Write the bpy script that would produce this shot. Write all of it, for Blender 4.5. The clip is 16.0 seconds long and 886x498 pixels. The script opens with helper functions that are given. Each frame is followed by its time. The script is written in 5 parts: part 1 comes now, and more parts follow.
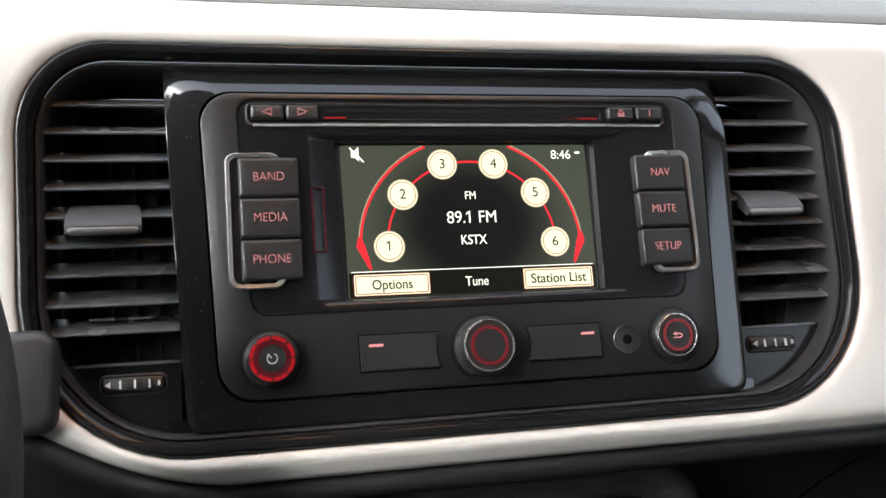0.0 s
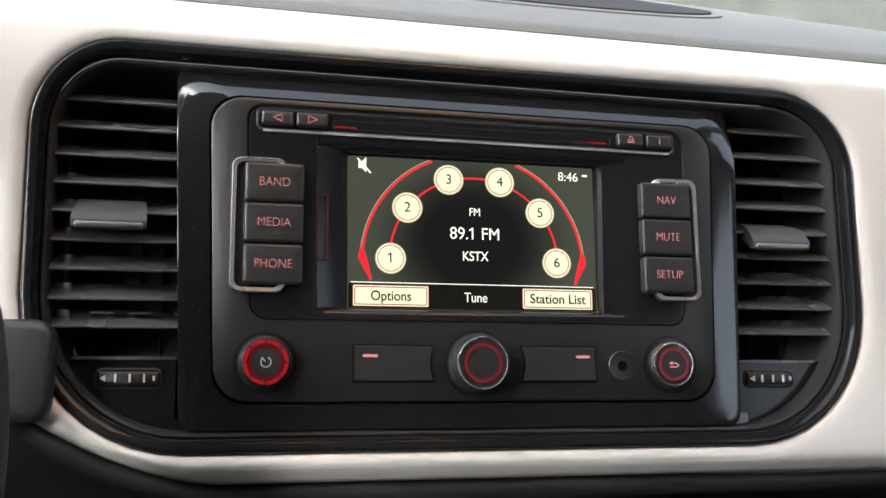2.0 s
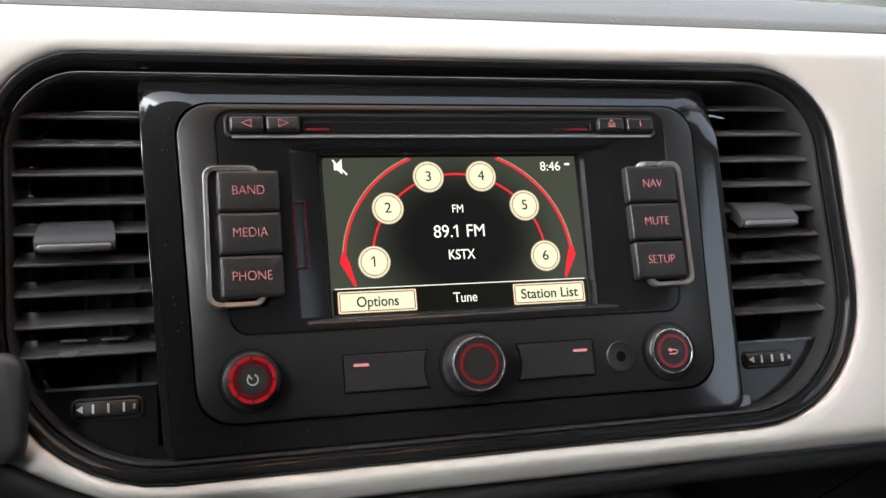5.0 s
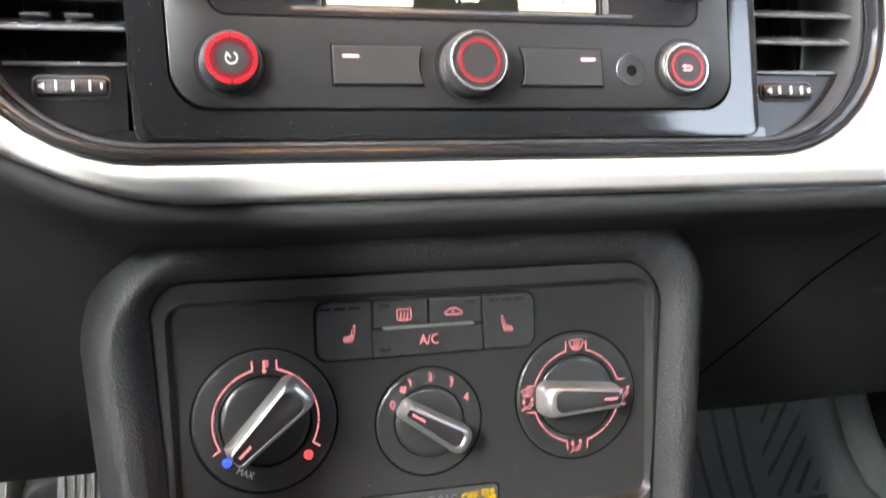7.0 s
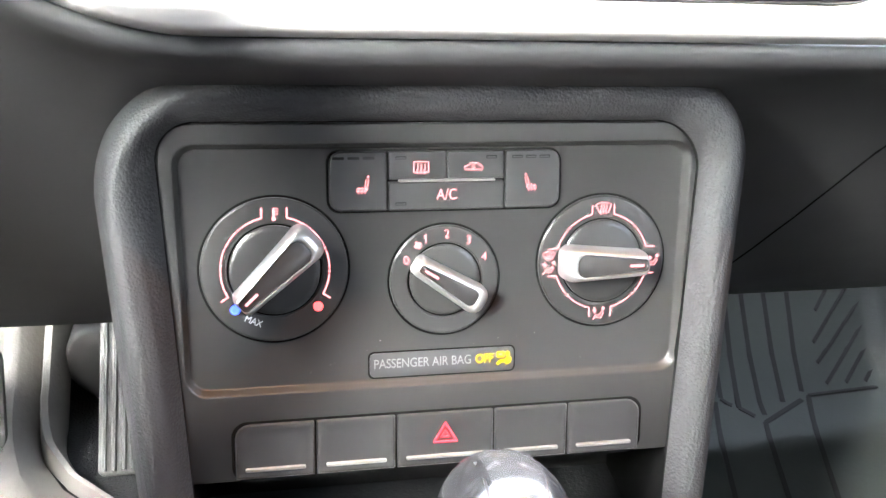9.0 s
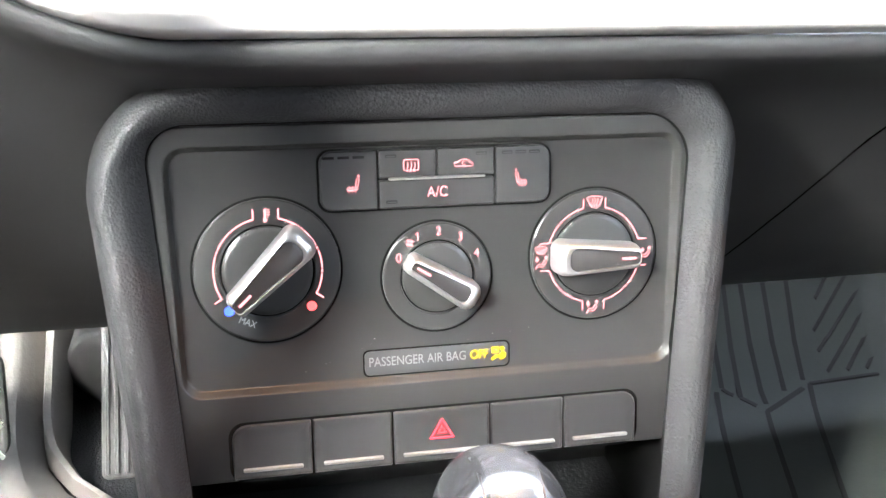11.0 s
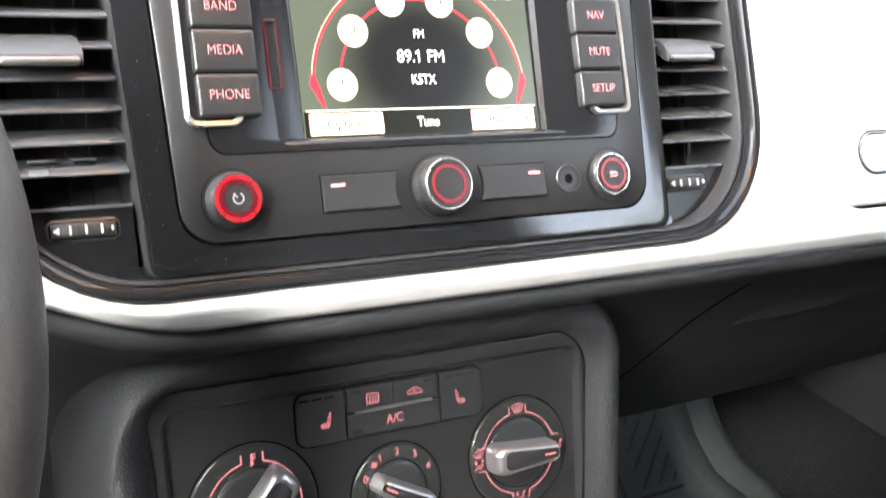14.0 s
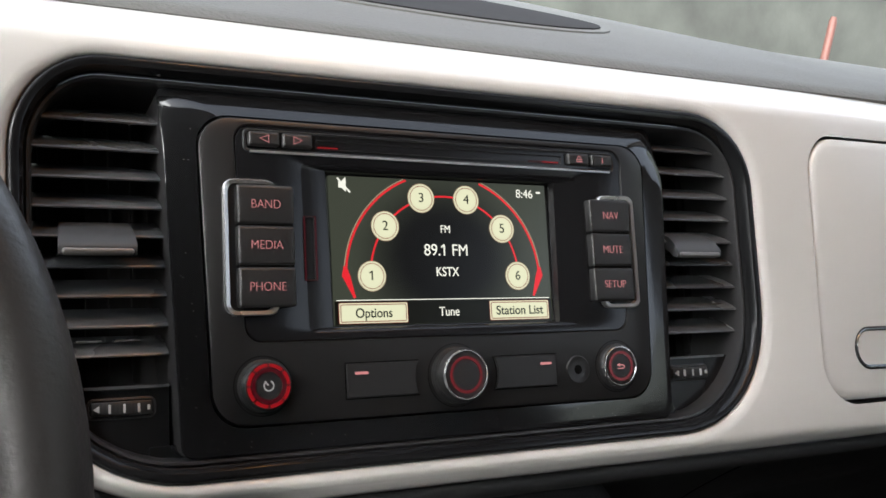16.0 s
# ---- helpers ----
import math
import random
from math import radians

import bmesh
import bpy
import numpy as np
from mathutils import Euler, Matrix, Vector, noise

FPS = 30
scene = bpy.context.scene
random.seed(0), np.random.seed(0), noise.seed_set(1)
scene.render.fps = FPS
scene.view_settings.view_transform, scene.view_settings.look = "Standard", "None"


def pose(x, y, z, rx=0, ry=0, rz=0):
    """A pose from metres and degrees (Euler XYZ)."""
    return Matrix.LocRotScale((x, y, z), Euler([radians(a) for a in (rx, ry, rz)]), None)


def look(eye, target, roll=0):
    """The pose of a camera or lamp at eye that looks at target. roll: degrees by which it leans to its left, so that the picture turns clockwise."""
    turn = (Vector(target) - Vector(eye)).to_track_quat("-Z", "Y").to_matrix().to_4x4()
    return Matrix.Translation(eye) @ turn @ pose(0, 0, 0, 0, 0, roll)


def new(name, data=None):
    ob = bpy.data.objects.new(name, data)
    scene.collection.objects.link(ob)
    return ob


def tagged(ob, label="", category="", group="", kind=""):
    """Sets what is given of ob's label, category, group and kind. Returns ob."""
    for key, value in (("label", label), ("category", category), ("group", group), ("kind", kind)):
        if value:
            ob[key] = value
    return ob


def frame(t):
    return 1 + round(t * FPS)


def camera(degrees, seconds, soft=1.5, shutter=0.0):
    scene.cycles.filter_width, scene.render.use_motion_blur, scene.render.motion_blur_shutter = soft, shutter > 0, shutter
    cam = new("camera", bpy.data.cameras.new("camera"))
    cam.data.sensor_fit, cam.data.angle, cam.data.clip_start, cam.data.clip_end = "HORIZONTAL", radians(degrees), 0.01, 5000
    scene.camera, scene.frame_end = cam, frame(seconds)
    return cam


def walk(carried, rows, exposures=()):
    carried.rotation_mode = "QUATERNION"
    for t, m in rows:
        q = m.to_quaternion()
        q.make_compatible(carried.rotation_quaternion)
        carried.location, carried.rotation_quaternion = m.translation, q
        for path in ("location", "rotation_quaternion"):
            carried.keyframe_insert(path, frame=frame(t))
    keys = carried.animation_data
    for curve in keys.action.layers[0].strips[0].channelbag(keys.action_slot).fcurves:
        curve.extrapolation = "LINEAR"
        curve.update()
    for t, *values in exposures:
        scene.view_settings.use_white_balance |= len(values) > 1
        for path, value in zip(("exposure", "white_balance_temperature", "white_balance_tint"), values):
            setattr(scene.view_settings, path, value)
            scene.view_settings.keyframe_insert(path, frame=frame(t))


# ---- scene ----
# ---- camera and walk ----
# All interior sizes are laid out in a dash frame: x to the passenger side, y into
# the dashboard, z up the face of the radio. DASH leans that frame back.
DASH = pose(0, 0, 0.50, -25)
cam = camera(50.0, 16.0, shutter=0.3)
PATH = [
    (0, (-0.1159, -0.3935, -0.0689), (0.0122, 0.0832, 0.0111), -4.34),
    (0.5, (-0.1115, -0.3988, -0.0694), (0.0042, 0.0811, 0.0099), -1.76),
    (1, (-0.1080, -0.4005, -0.0688), (0.0017, 0.0804, 0.0128), -0.22),
    (1.5, (-0.1074, -0.4018, -0.0670), (0.0043, 0.0785, 0.0158), 0.07),
    (2, (-0.1071, -0.3983, -0.0672), (0.0092, 0.0804, 0.0181), -0.48),
    (2.5, (-0.1073, -0.3956, -0.0648), (0.0180, 0.0803, 0.0235), -1.83),
    (3, (-0.1104, -0.3882, -0.0688), (0.0207, 0.0860, 0.0202), -4.58),
    (5.3, (-0.1143, -0.3791, -0.0676), (0.0243, 0.0933, 0.0200), -4.92),
    (5.5, (-0.1147, -0.3797, -0.0746), (0.0260, 0.0914, 0.0163), -4.97),
    (6, (-0.1131, -0.3723, -0.0972), (0.0315, 0.0986, -0.0115), -4.90),
    (6.5, (-0.1151, -0.3593, -0.1262), (0.0297, 0.1128, -0.0478), -4.56),
    (7, (-0.1111, -0.3397, -0.1370), (0.0295, 0.1391, -0.1066), -3.51),
    (7.5, (-0.1017, -0.3259, -0.1479), (0.0237, 0.1581, -0.1486), -2.77),
    (8, (-0.0929, -0.3154, -0.1549), (0.0117, 0.1730, -0.1778), -1.50),
    (8.5, (-0.0878, -0.3165, -0.1575), (0.0195, 0.1712, -0.1818), -1.05),
    (9, (-0.0853, -0.3263, -0.1497), (0.0168, 0.1622, -0.1795), -1.16),
    (11.5, (-0.0802, -0.3299, -0.1501), (0.0187, 0.1592, -0.1819), -2.71),
    (12, (-0.0810, -0.3329, -0.1538), (0.0164, 0.1568, -0.1794), -2.92),
    (12.5, (-0.1093, -0.3316, -0.1437), (0.0096, 0.1531, -0.1742), -5.87),
    (13, (-0.1568, -0.3352, -0.1307), (0.0164, 0.1323, -0.1693), -5.88),
    (13.2, (-0.1670, -0.3420, -0.1180), (0.0359, 0.1176, -0.1613), -5.60),
    (13.5, (-0.1737, -0.3613, -0.1141), (0.0429, 0.0891, -0.1286), -6.44),
    (13.8, (-0.1810, -0.3650, -0.0990), (0.0426, 0.0781, -0.0898), -6.60),
    (14, (-0.1848, -0.3635, -0.0822), (0.0444, 0.0808, -0.0713), -6.59),
    (14.5, (-0.1886, -0.3825, -0.0451), (0.0433, 0.0589, -0.0085), -6.38),
    (15, (-0.1910, -0.3875, -0.0336), (0.0409, 0.0520, 0.0220), -5.46),
    (15.5, (-0.1913, -0.3867, -0.0405), (0.0409, 0.0522, 0.0180), -3.92),
    (16, (-0.2013, -0.3864, -0.0428), (0.0289, 0.0531, 0.0194), -3.01),
]
EXPOSURES = [(t, e, k, 7) for t, e, k in (
    (0, 3.02, 6150), (3, 2.72, 6150), (5.5, 2.75, 6150), (6, 3.15, 6150), (6.5, 4.25, 6150), (7, 5.05, 6150), (7.5, 5.8, 6150), (8, 6.3, 6150),
    (9, 6.5, 6150), (11.5, 6.35, 6150), (12, 6.3, 6150), (12.5, 6.25, 6150), (13, 6.2, 6150), (13.5, 6.1, 6150), (14, 4.9, 6150), (14.5, 3.5, 6150),
    (15, 2.65, 6150), (16, 2.4, 6150))]
walk(cam, [(t, DASH @ look(eye, target, roll)) for t, eye, target, roll in PATH], EXPOSURES)

# ---- light ----
world = bpy.data.worlds.new("overcast_sky")
scene.world = world
world.use_nodes = True
wn = world.node_tree.nodes
sky = wn.new("ShaderNodeTexSky")
sky.sky_type, sky.sun_disc = "NISHITA", False
sky.sun_elevation, sky.sun_rotation = radians(36), radians(234)
sky.air_density, sky.dust_density, sky.ozone_density = 1.0, 7.0, 1.0
wn["Background"].inputs["Strength"].default_value = 0.15
veil = wn.new("ShaderNodeHueSaturation")
veil.inputs["Saturation"].default_value = 0.4
world.node_tree.links.new(sky.outputs[0], veil.inputs["Color"])
world.node_tree.links.new(veil.outputs[0], wn["Background"].inputs[0])
sun = new("sun", bpy.data.lights.new("sun", "SUN"))
sun.data.energy, sun.data.angle, sun.data.color = 1.1, radians(60), (1.0, 0.97, 0.93)
sun.matrix_world = look((-3.6, -2.6, 3.2), (0, 0, 0))


# ---- materials ----
def surface(name, colour, rough, metal=0.0, fine=900.0, bump=0.15, coarse=14.0, vary=0.12, coat=0.0, depth=0.0004, wear=0.1, spec=0.5, pebble=0.0, relief=0.5):
    """A worn surface: colour and gloss drift at a coarse scale, relief at a fine one."""
    m = bpy.data.materials.new(name)
    m.use_nodes = True
    n, l = m.node_tree.nodes, m.node_tree.links
    b = n["Principled BSDF"]
    tc = n.new("ShaderNodeTexCoord")
    big, small = n.new("ShaderNodeTexNoise"), n.new("ShaderNodeTexNoise")
    big.inputs["Scale"].default_value, big.inputs["Detail"].default_value = coarse, 4
    small.inputs["Scale"].default_value, small.inputs["Detail"].default_value = fine, 3
    l.new(tc.outputs["Object"], big.inputs["Vector"])
    l.new(tc.outputs["Object"], small.inputs["Vector"])
    mix = n.new("ShaderNodeMix")
    mix.data_type = "RGBA"
    mix.inputs["A"].default_value = (*[c * (1 - vary) for c in colour], 1)
    mix.inputs["B"].default_value = (*[min(1, c * (1 + vary)) for c in colour], 1)
    l.new(big.outputs["Fac"], mix.inputs["Factor"])
    l.new(mix.outputs["Result"], b.inputs["Base Color"])
    ro = n.new("ShaderNodeMapRange")
    ro.inputs["To Min"].default_value, ro.inputs["To Max"].default_value = max(0.02, rough - wear), min(1, rough + wear)
    l.new(big.outputs["Fac"], ro.inputs["Value"])
    l.new(ro.outputs["Result"], b.inputs["Roughness"])
    b.inputs["Metallic"].default_value = metal
    b.inputs["Specular IOR Level"].default_value = spec
    b.inputs["Coat Weight"].default_value = coat
    b.inputs["Coat Roughness"].default_value = 0.04
    if bump:
        bp = n.new("ShaderNodeBump")
        bp.inputs["Strength"].default_value, bp.inputs["Distance"].default_value = bump, depth
        l.new(small.outputs["Fac"], bp.inputs["Height"])
        l.new(bp.outputs["Normal"], b.inputs["Normal"])
        if pebble:
            # moulded leather grain: uneven rounded cells
            cell, bent, shift = n.new("ShaderNodeTexVoronoi"), n.new("ShaderNodeTexNoise"), n.new("ShaderNodeMixRGB")
            cell.feature = "SMOOTH_F1"
            cell.inputs["Scale"].default_value, cell.inputs["Smoothness"].default_value = pebble, 0.6
            bent.inputs["Scale"].default_value = pebble * 0.6
            shift.blend_type, shift.inputs["Fac"].default_value = "ADD", 0.0011
            l.new(tc.outputs["Object"], bent.inputs["Vector"])
            l.new(tc.outputs["Object"], shift.inputs["Color1"])
            l.new(bent.outputs["Color"], shift.inputs["Color2"])
            l.new(shift.outputs["Color"], cell.inputs["Vector"])
            skin = n.new("ShaderNodeBump")
            skin.invert = True
            skin.inputs["Strength"].default_value, skin.inputs["Distance"].default_value = relief, 0.42 / pebble
            l.new(cell.outputs["Distance"], skin.inputs["Height"])
            l.new(bp.outputs["Normal"], skin.inputs["Normal"])
            l.new(skin.outputs["Normal"], b.inputs["Normal"])
    return m


def glow(name, colour, strength, base=0.02, rough=0.3):
    m = bpy.data.materials.new(name)
    m.use_nodes = True
    b = m.node_tree.nodes["Principled BSDF"]
    b.inputs["Base Color"].default_value = (*[base * c for c in colour], 1)
    b.inputs["Roughness"].default_value = rough
    b.inputs["Emission Color"].default_value = (*colour, 1)
    b.inputs["Emission Strength"].default_value = 0.44 * strength
    return m


WHITE = surface("ivory_gloss_paint", (0.61, 0.597, 0.568), 0.22, fine=60, bump=0.0, vary=0.02, coat=0.2, wear=0.04)
GLOSS = surface("piano_black_plastic", (0.009, 0.0093, 0.010), 0.09, fine=300, bump=0.02, vary=0.3, coat=0.0, wear=0.06)
RIM = surface("polished_black_rim", (0.010, 0.0103, 0.011), 0.20, fine=300, bump=0.02, vary=0.3, wear=0.06, spec=0.3)
SCREENTRIM = surface("smoked_screen_plastic", (0.009, 0.009, 0.010), 0.21, fine=300, bump=0.02, vary=0.2, wear=0.05)
SCREENTRIM.node_tree.nodes["Principled BSDF"].inputs["Specular IOR Level"].default_value = 0.4
GLOSS.node_tree.nodes["Principled BSDF"].inputs["Specular IOR Level"].default_value = 0.65
GRIP = surface("satin_silver_plastic", (0.42, 0.42, 0.42), 0.34, metal=0.85, fine=900, bump=0.03, vary=0.05)
TAB = surface("grey_tab_plastic", (0.055, 0.057, 0.060), 0.42, fine=1800, bump=0.1, vary=0.1)
# darker than plain concrete, with coarse random mottling
CONCRETE = surface("dark_stained_concrete", (0.06, 0.064, 0.056), 0.9, fine=8, bump=0.4, coarse=1.6, vary=0.75, depth=0.01)
WALLPAINT = surface("dull_green_grey_render", (0.10, 0.115, 0.105), 0.85, fine=60, bump=0.3, coarse=1.5, vary=0.2, depth=0.003)
REDPAINT = surface("faded_red_paint", (0.11, 0.045, 0.035), 0.6, fine=60, bump=0.1, vary=0.2)
SATIN = surface("satin_black_plastic", (0.027, 0.027, 0.028), 0.38, fine=2500, bump=0.10, vary=0.12)
FACE = surface("radio_face_plastic", (0.0150, 0.0145, 0.0145), 0.34, fine=3500, bump=0.12, vary=0.10)
KEY = surface("soft_key_plastic", (0.0175, 0.0172, 0.0172), 0.40, fine=3500, bump=0.10, vary=0.15)
VENT = surface("vent_plastic", (0.070, 0.073, 0.077), 0.28, fine=1800, bump=0.12, vary=0.15)
DARK = surface("cavity_black", (0.028, 0.027, 0.028), 0.8, bump=0.0, spec=0.1)
# near black put into gaps and recesses where shade falls
VOID = surface("gap_shade_black", (0.004, 0.004, 0.004), 0.9, bump=0.0, spec=0.02)
CHROME = surface("satin_chrome", (0.58, 0.57, 0.56), 0.27, metal=0.85, fine=500, bump=0.03, vary=0.05)
STRIP = surface("satin_silver_strip", (0.24, 0.235, 0.225), 0.30, metal=0.6, fine=900, bump=0.02, vary=0.05)
DUST = surface("pale_dust", (0.20, 0.19, 0.18), 0.9, bump=0, vary=0.2)
PULL = surface("pale_satin_silver", (0.28, 0.305, 0.32), 0.26, metal=0.85, fine=900, bump=0.02, vary=0.05)
SILVER = surface("silver_paint", (0.50, 0.52, 0.54), 0.32, metal=0.7, fine=900, bump=0.03, vary=0.06)
PANEL = surface("climate_panel_plastic", (0.0180, 0.0176, 0.0172), 0.36, fine=2600, bump=0.14, vary=0.10, spec=0.32)
DIAL = surface("dial_plastic", (0.020, 0.0198, 0.0194), 0.36, fine=2600, bump=0.08, vary=0.1)
PAD = surface("grained_soft_pad", (0.025, 0.025, 0.026), 0.54, fine=2600, bump=0.2, vary=0.10, depth=0.0003, spec=0.22, pebble=820)
DASHPLASTIC = surface("grained_dash_plastic", (0.031, 0.031, 0.0315), 0.52, fine=2600, bump=0.2, vary=0.10, depth=0.0003, spec=0.28, pebble=1300, relief=0.16)
DASHTOP = surface("grey_dash_top", (0.128, 0.128, 0.120), 0.6, fine=420, bump=0.7, vary=0.08, depth=0.0009, spec=0.2)
LEATHER = surface("black_wheel_leather", (0.035, 0.034, 0.033), 0.40, fine=420, bump=0.5, vary=0.15, depth=0.0006)
RUBBER = surface("dark_rubber_mat", (0.033, 0.038, 0.035), 0.6, fine=260, bump=0.3, vary=0.15, depth=0.0006)
# mat rubber darkened to the shade inside its channels
MATLINE = surface("mat_channel_shade", (0.009, 0.0097, 0.0095), 0.75, fine=260, bump=0.3, vary=0.15)
TRAYFELT = surface("tray_felt", (0.0055, 0.0058, 0.0062), 0.9, fine=700, bump=0.4, vary=0.2, depth=0.001, spec=0.12)
TANMAT = surface("grey_beige_mat", (0.19, 0.177, 0.157), 0.7, fine=260, bump=0.4, vary=0.12, depth=0.0008)
CARPET = surface("charcoal_carpet", (0.014, 0.014, 0.0145), 0.95, fine=500, bump=0.9, vary=0.25, depth=0.002)
SEATCLOTH = surface("charcoal_seat_cloth", (0.035, 0.035, 0.037), 0.85, fine=900, bump=0.5, vary=0.2)
LINING = surface("light_headliner", (0.22, 0.218, 0.214), 0.9, fine=700, bump=0.4, vary=0.05)
DOORCARD = surface("door_card_plastic", (0.028, 0.028, 0.028), 0.6, fine=500, bump=0.3, vary=0.08)
ASPHALT = surface("wet_asphalt", (0.085, 0.09, 0.083), 0.6, fine=40, bump=0.4, coarse=0.6, vary=0.25, depth=0.004)
PEDAL = surface("worn_pedal_rubber", (0.065, 0.063, 0.061), 0.5, fine=500, bump=0.2, vary=0.1)
TREAD = surface("worn_tread_metal", (0.22, 0.215, 0.20), 0.4, metal=0.3, fine=300, bump=0.1, vary=0.1)
COVER = surface("grey_cover_plastic", (0.032, 0.0315, 0.030), 0.55, fine=900, bump=0.2, vary=0.1)
ALU = surface("dull_pedal_metal", (0.075, 0.073, 0.07), 0.5, metal=0.2, fine=300, bump=0.1, vary=0.1)
PINK = glow("pink_backlight", (1.0, 0.36, 0.35), 0.26)
HOT = glow("bright_pink_backlight", (1.0, 0.30, 0.31), 0.09)
RED = glow("red_ring_light", (1.0, 0.012, 0.025), 0.125)
DIMRED = glow("dim_red_light", (0.55, 0.01, 0.015), 0.22)
DEEPRED = glow("faint_red_ring", (0.55, 0.02, 0.03), 0.10)
CAPRED = glow("dark_red_cap", (0.34, 0.01, 0.03), 0.07, rough=0.3)
HAZ = glow("hazard_red", (1.0, 0.04, 0.06), 0.15)
YELLOW = glow("amber_text_light", (1.0, 0.60, 0.0), 0.085)
BLUEDOT = surface("blue_print_glow", (0.013, 0.020, 0.30), 0.4, bump=0)
REDDOT = surface("red_print_glow", (0.55, 0.022, 0.022), 0.4, bump=0)
SOFTPRINT = surface("soft_grey_print", (0.50, 0.50, 0.50), 0.5, bump=0, vary=0.05)
GREYPRINT = surface("grey_print", (0.12, 0.12, 0.12), 0.5, bump=0, vary=0.05)
# the blue and red dots get a faint glow of their own
BLUEDOT.node_tree.nodes["Principled BSDF"].inputs["Emission Color"].default_value = (0.03, 0.06, 1, 1)
BLUEDOT.node_tree.nodes["Principled BSDF"].inputs["Emission Strength"].default_value = 0.09
REDDOT.node_tree.nodes["Principled BSDF"].inputs["Emission Color"].default_value = (1, 0.04, 0.04, 1)
REDDOT.node_tree.nodes["Principled BSDF"].inputs["Emission Strength"].default_value = 0.09
WARM = glow("warm_lamp_lens", (1.0, 0.42, 0.10), 65.0)
CREAM = glow("screen_cream", (0.97, 0.93, 0.61), 0.37)
SCRED = glow("screen_red", (0.85, 0.02, 0.03), 0.42)
SCRIM = glow("screen_brown_line", (0.35, 0.05, 0.04), 0.3)
SCEDGE = glow("screen_pale_edge", (0.55, 0.38, 0.24), 0.3)
SLOTRED = glow("faint_red_slot_light", (0.40, 0.01, 0.015), 0.03)
SCINK = glow("screen_ink", (0.02, 0.02, 0.01), 0.1)
SCWHITE = glow("screen_white", (1.0, 0.95, 0.80), 0.42)


def screen_back():
    """Lit display: olive at the rim, near black in the middle."""
    m = glow("screen_background", (0.1, 0.1, 0.1), 0.5, base=0.0, rough=0.25)
    n, l = m.node_tree.nodes, m.node_tree.links
    tc, mp, gr, cr = n.new("ShaderNodeTexCoord"), n.new("ShaderNodeMapping"), n.new("ShaderNodeTexGradient"), n.new("ShaderNodeValToRGB")
    mp.inputs["Scale"].default_value = (19, 1, 22)
    mp.inputs["Location"].default_value = (-0.0055 * 19, 0, -0.009 * 22)
    gr.gradient_type = "SPHERICAL"
    cr.color_ramp.elements[0].position, cr.color_ramp.elements[0].color = 0.0, (0.046, 0.049, 0.034, 1)
    cr.color_ramp.interpolation = "EASE"
    cr.color_ramp.elements[1].position, cr.color_ramp.elements[1].color = 0.62, (0.0062, 0.0058, 0.0056, 1)
    l.new(tc.outputs["Object"], mp.inputs["Vector"])
    l.new(mp.outputs["Vector"], gr.inputs["Vector"])
    l.new(gr.outputs["Fac"], cr.inputs["Fac"])
    l.new(cr.outputs["Color"], n["Principled BSDF"].inputs["Emission Color"])
    return m


SCBACK = screen_back()


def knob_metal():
    """Lighter colour in a band over the crown, darker on both flanks."""
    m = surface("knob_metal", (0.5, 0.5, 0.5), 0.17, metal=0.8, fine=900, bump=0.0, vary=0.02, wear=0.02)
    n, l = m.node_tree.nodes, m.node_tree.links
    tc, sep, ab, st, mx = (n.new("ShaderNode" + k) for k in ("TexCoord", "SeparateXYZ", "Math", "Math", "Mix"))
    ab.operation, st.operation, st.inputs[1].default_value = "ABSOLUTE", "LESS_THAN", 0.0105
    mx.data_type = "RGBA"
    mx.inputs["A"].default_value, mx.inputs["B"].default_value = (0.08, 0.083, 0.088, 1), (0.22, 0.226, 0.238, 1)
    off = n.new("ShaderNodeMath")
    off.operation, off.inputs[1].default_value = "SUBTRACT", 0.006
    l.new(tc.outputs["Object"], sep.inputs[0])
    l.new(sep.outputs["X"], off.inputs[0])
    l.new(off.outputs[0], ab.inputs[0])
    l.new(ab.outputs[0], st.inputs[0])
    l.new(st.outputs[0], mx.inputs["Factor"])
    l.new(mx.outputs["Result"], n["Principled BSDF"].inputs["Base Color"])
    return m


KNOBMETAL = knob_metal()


# ---- building helpers: all lengths in cm, in the frame of the thing ----
def thing(name, label, category, m=None, group="", kind=""):
    ob = new(name)
    ob.empty_display_size = 0.01
    ob.matrix_basis = m if m is not None else DASH
    return tagged(ob, label, category, group, kind)


def part(name, bm, material, parent, label="", smooth=40):
    me = bpy.data.meshes.new(name)
    bmesh.ops.recalc_face_normals(bm, faces=bm.faces)
    bm.transform(Matrix.Scale(0.01, 4))
    bm.to_mesh(me)
    bm.free()
    me.polygons.foreach_set("use_smooth", [True] * len(me.polygons))
    me.set_sharp_from_angle(angle=radians(smooth))
    me.materials.append(material)
    ob = new(name, me)
    ob.parent = parent
    if label:
        ob["label"] = label
    return ob


def solid(name, bm, material, label, category, kind="", m=None, smooth=40):
    """A top-level thing of one mesh."""
    ob = part(name, bm, material, None, "", smooth)
    ob.matrix_basis = m if m is not None else DASH
    return tagged(ob, label, category, "", kind)


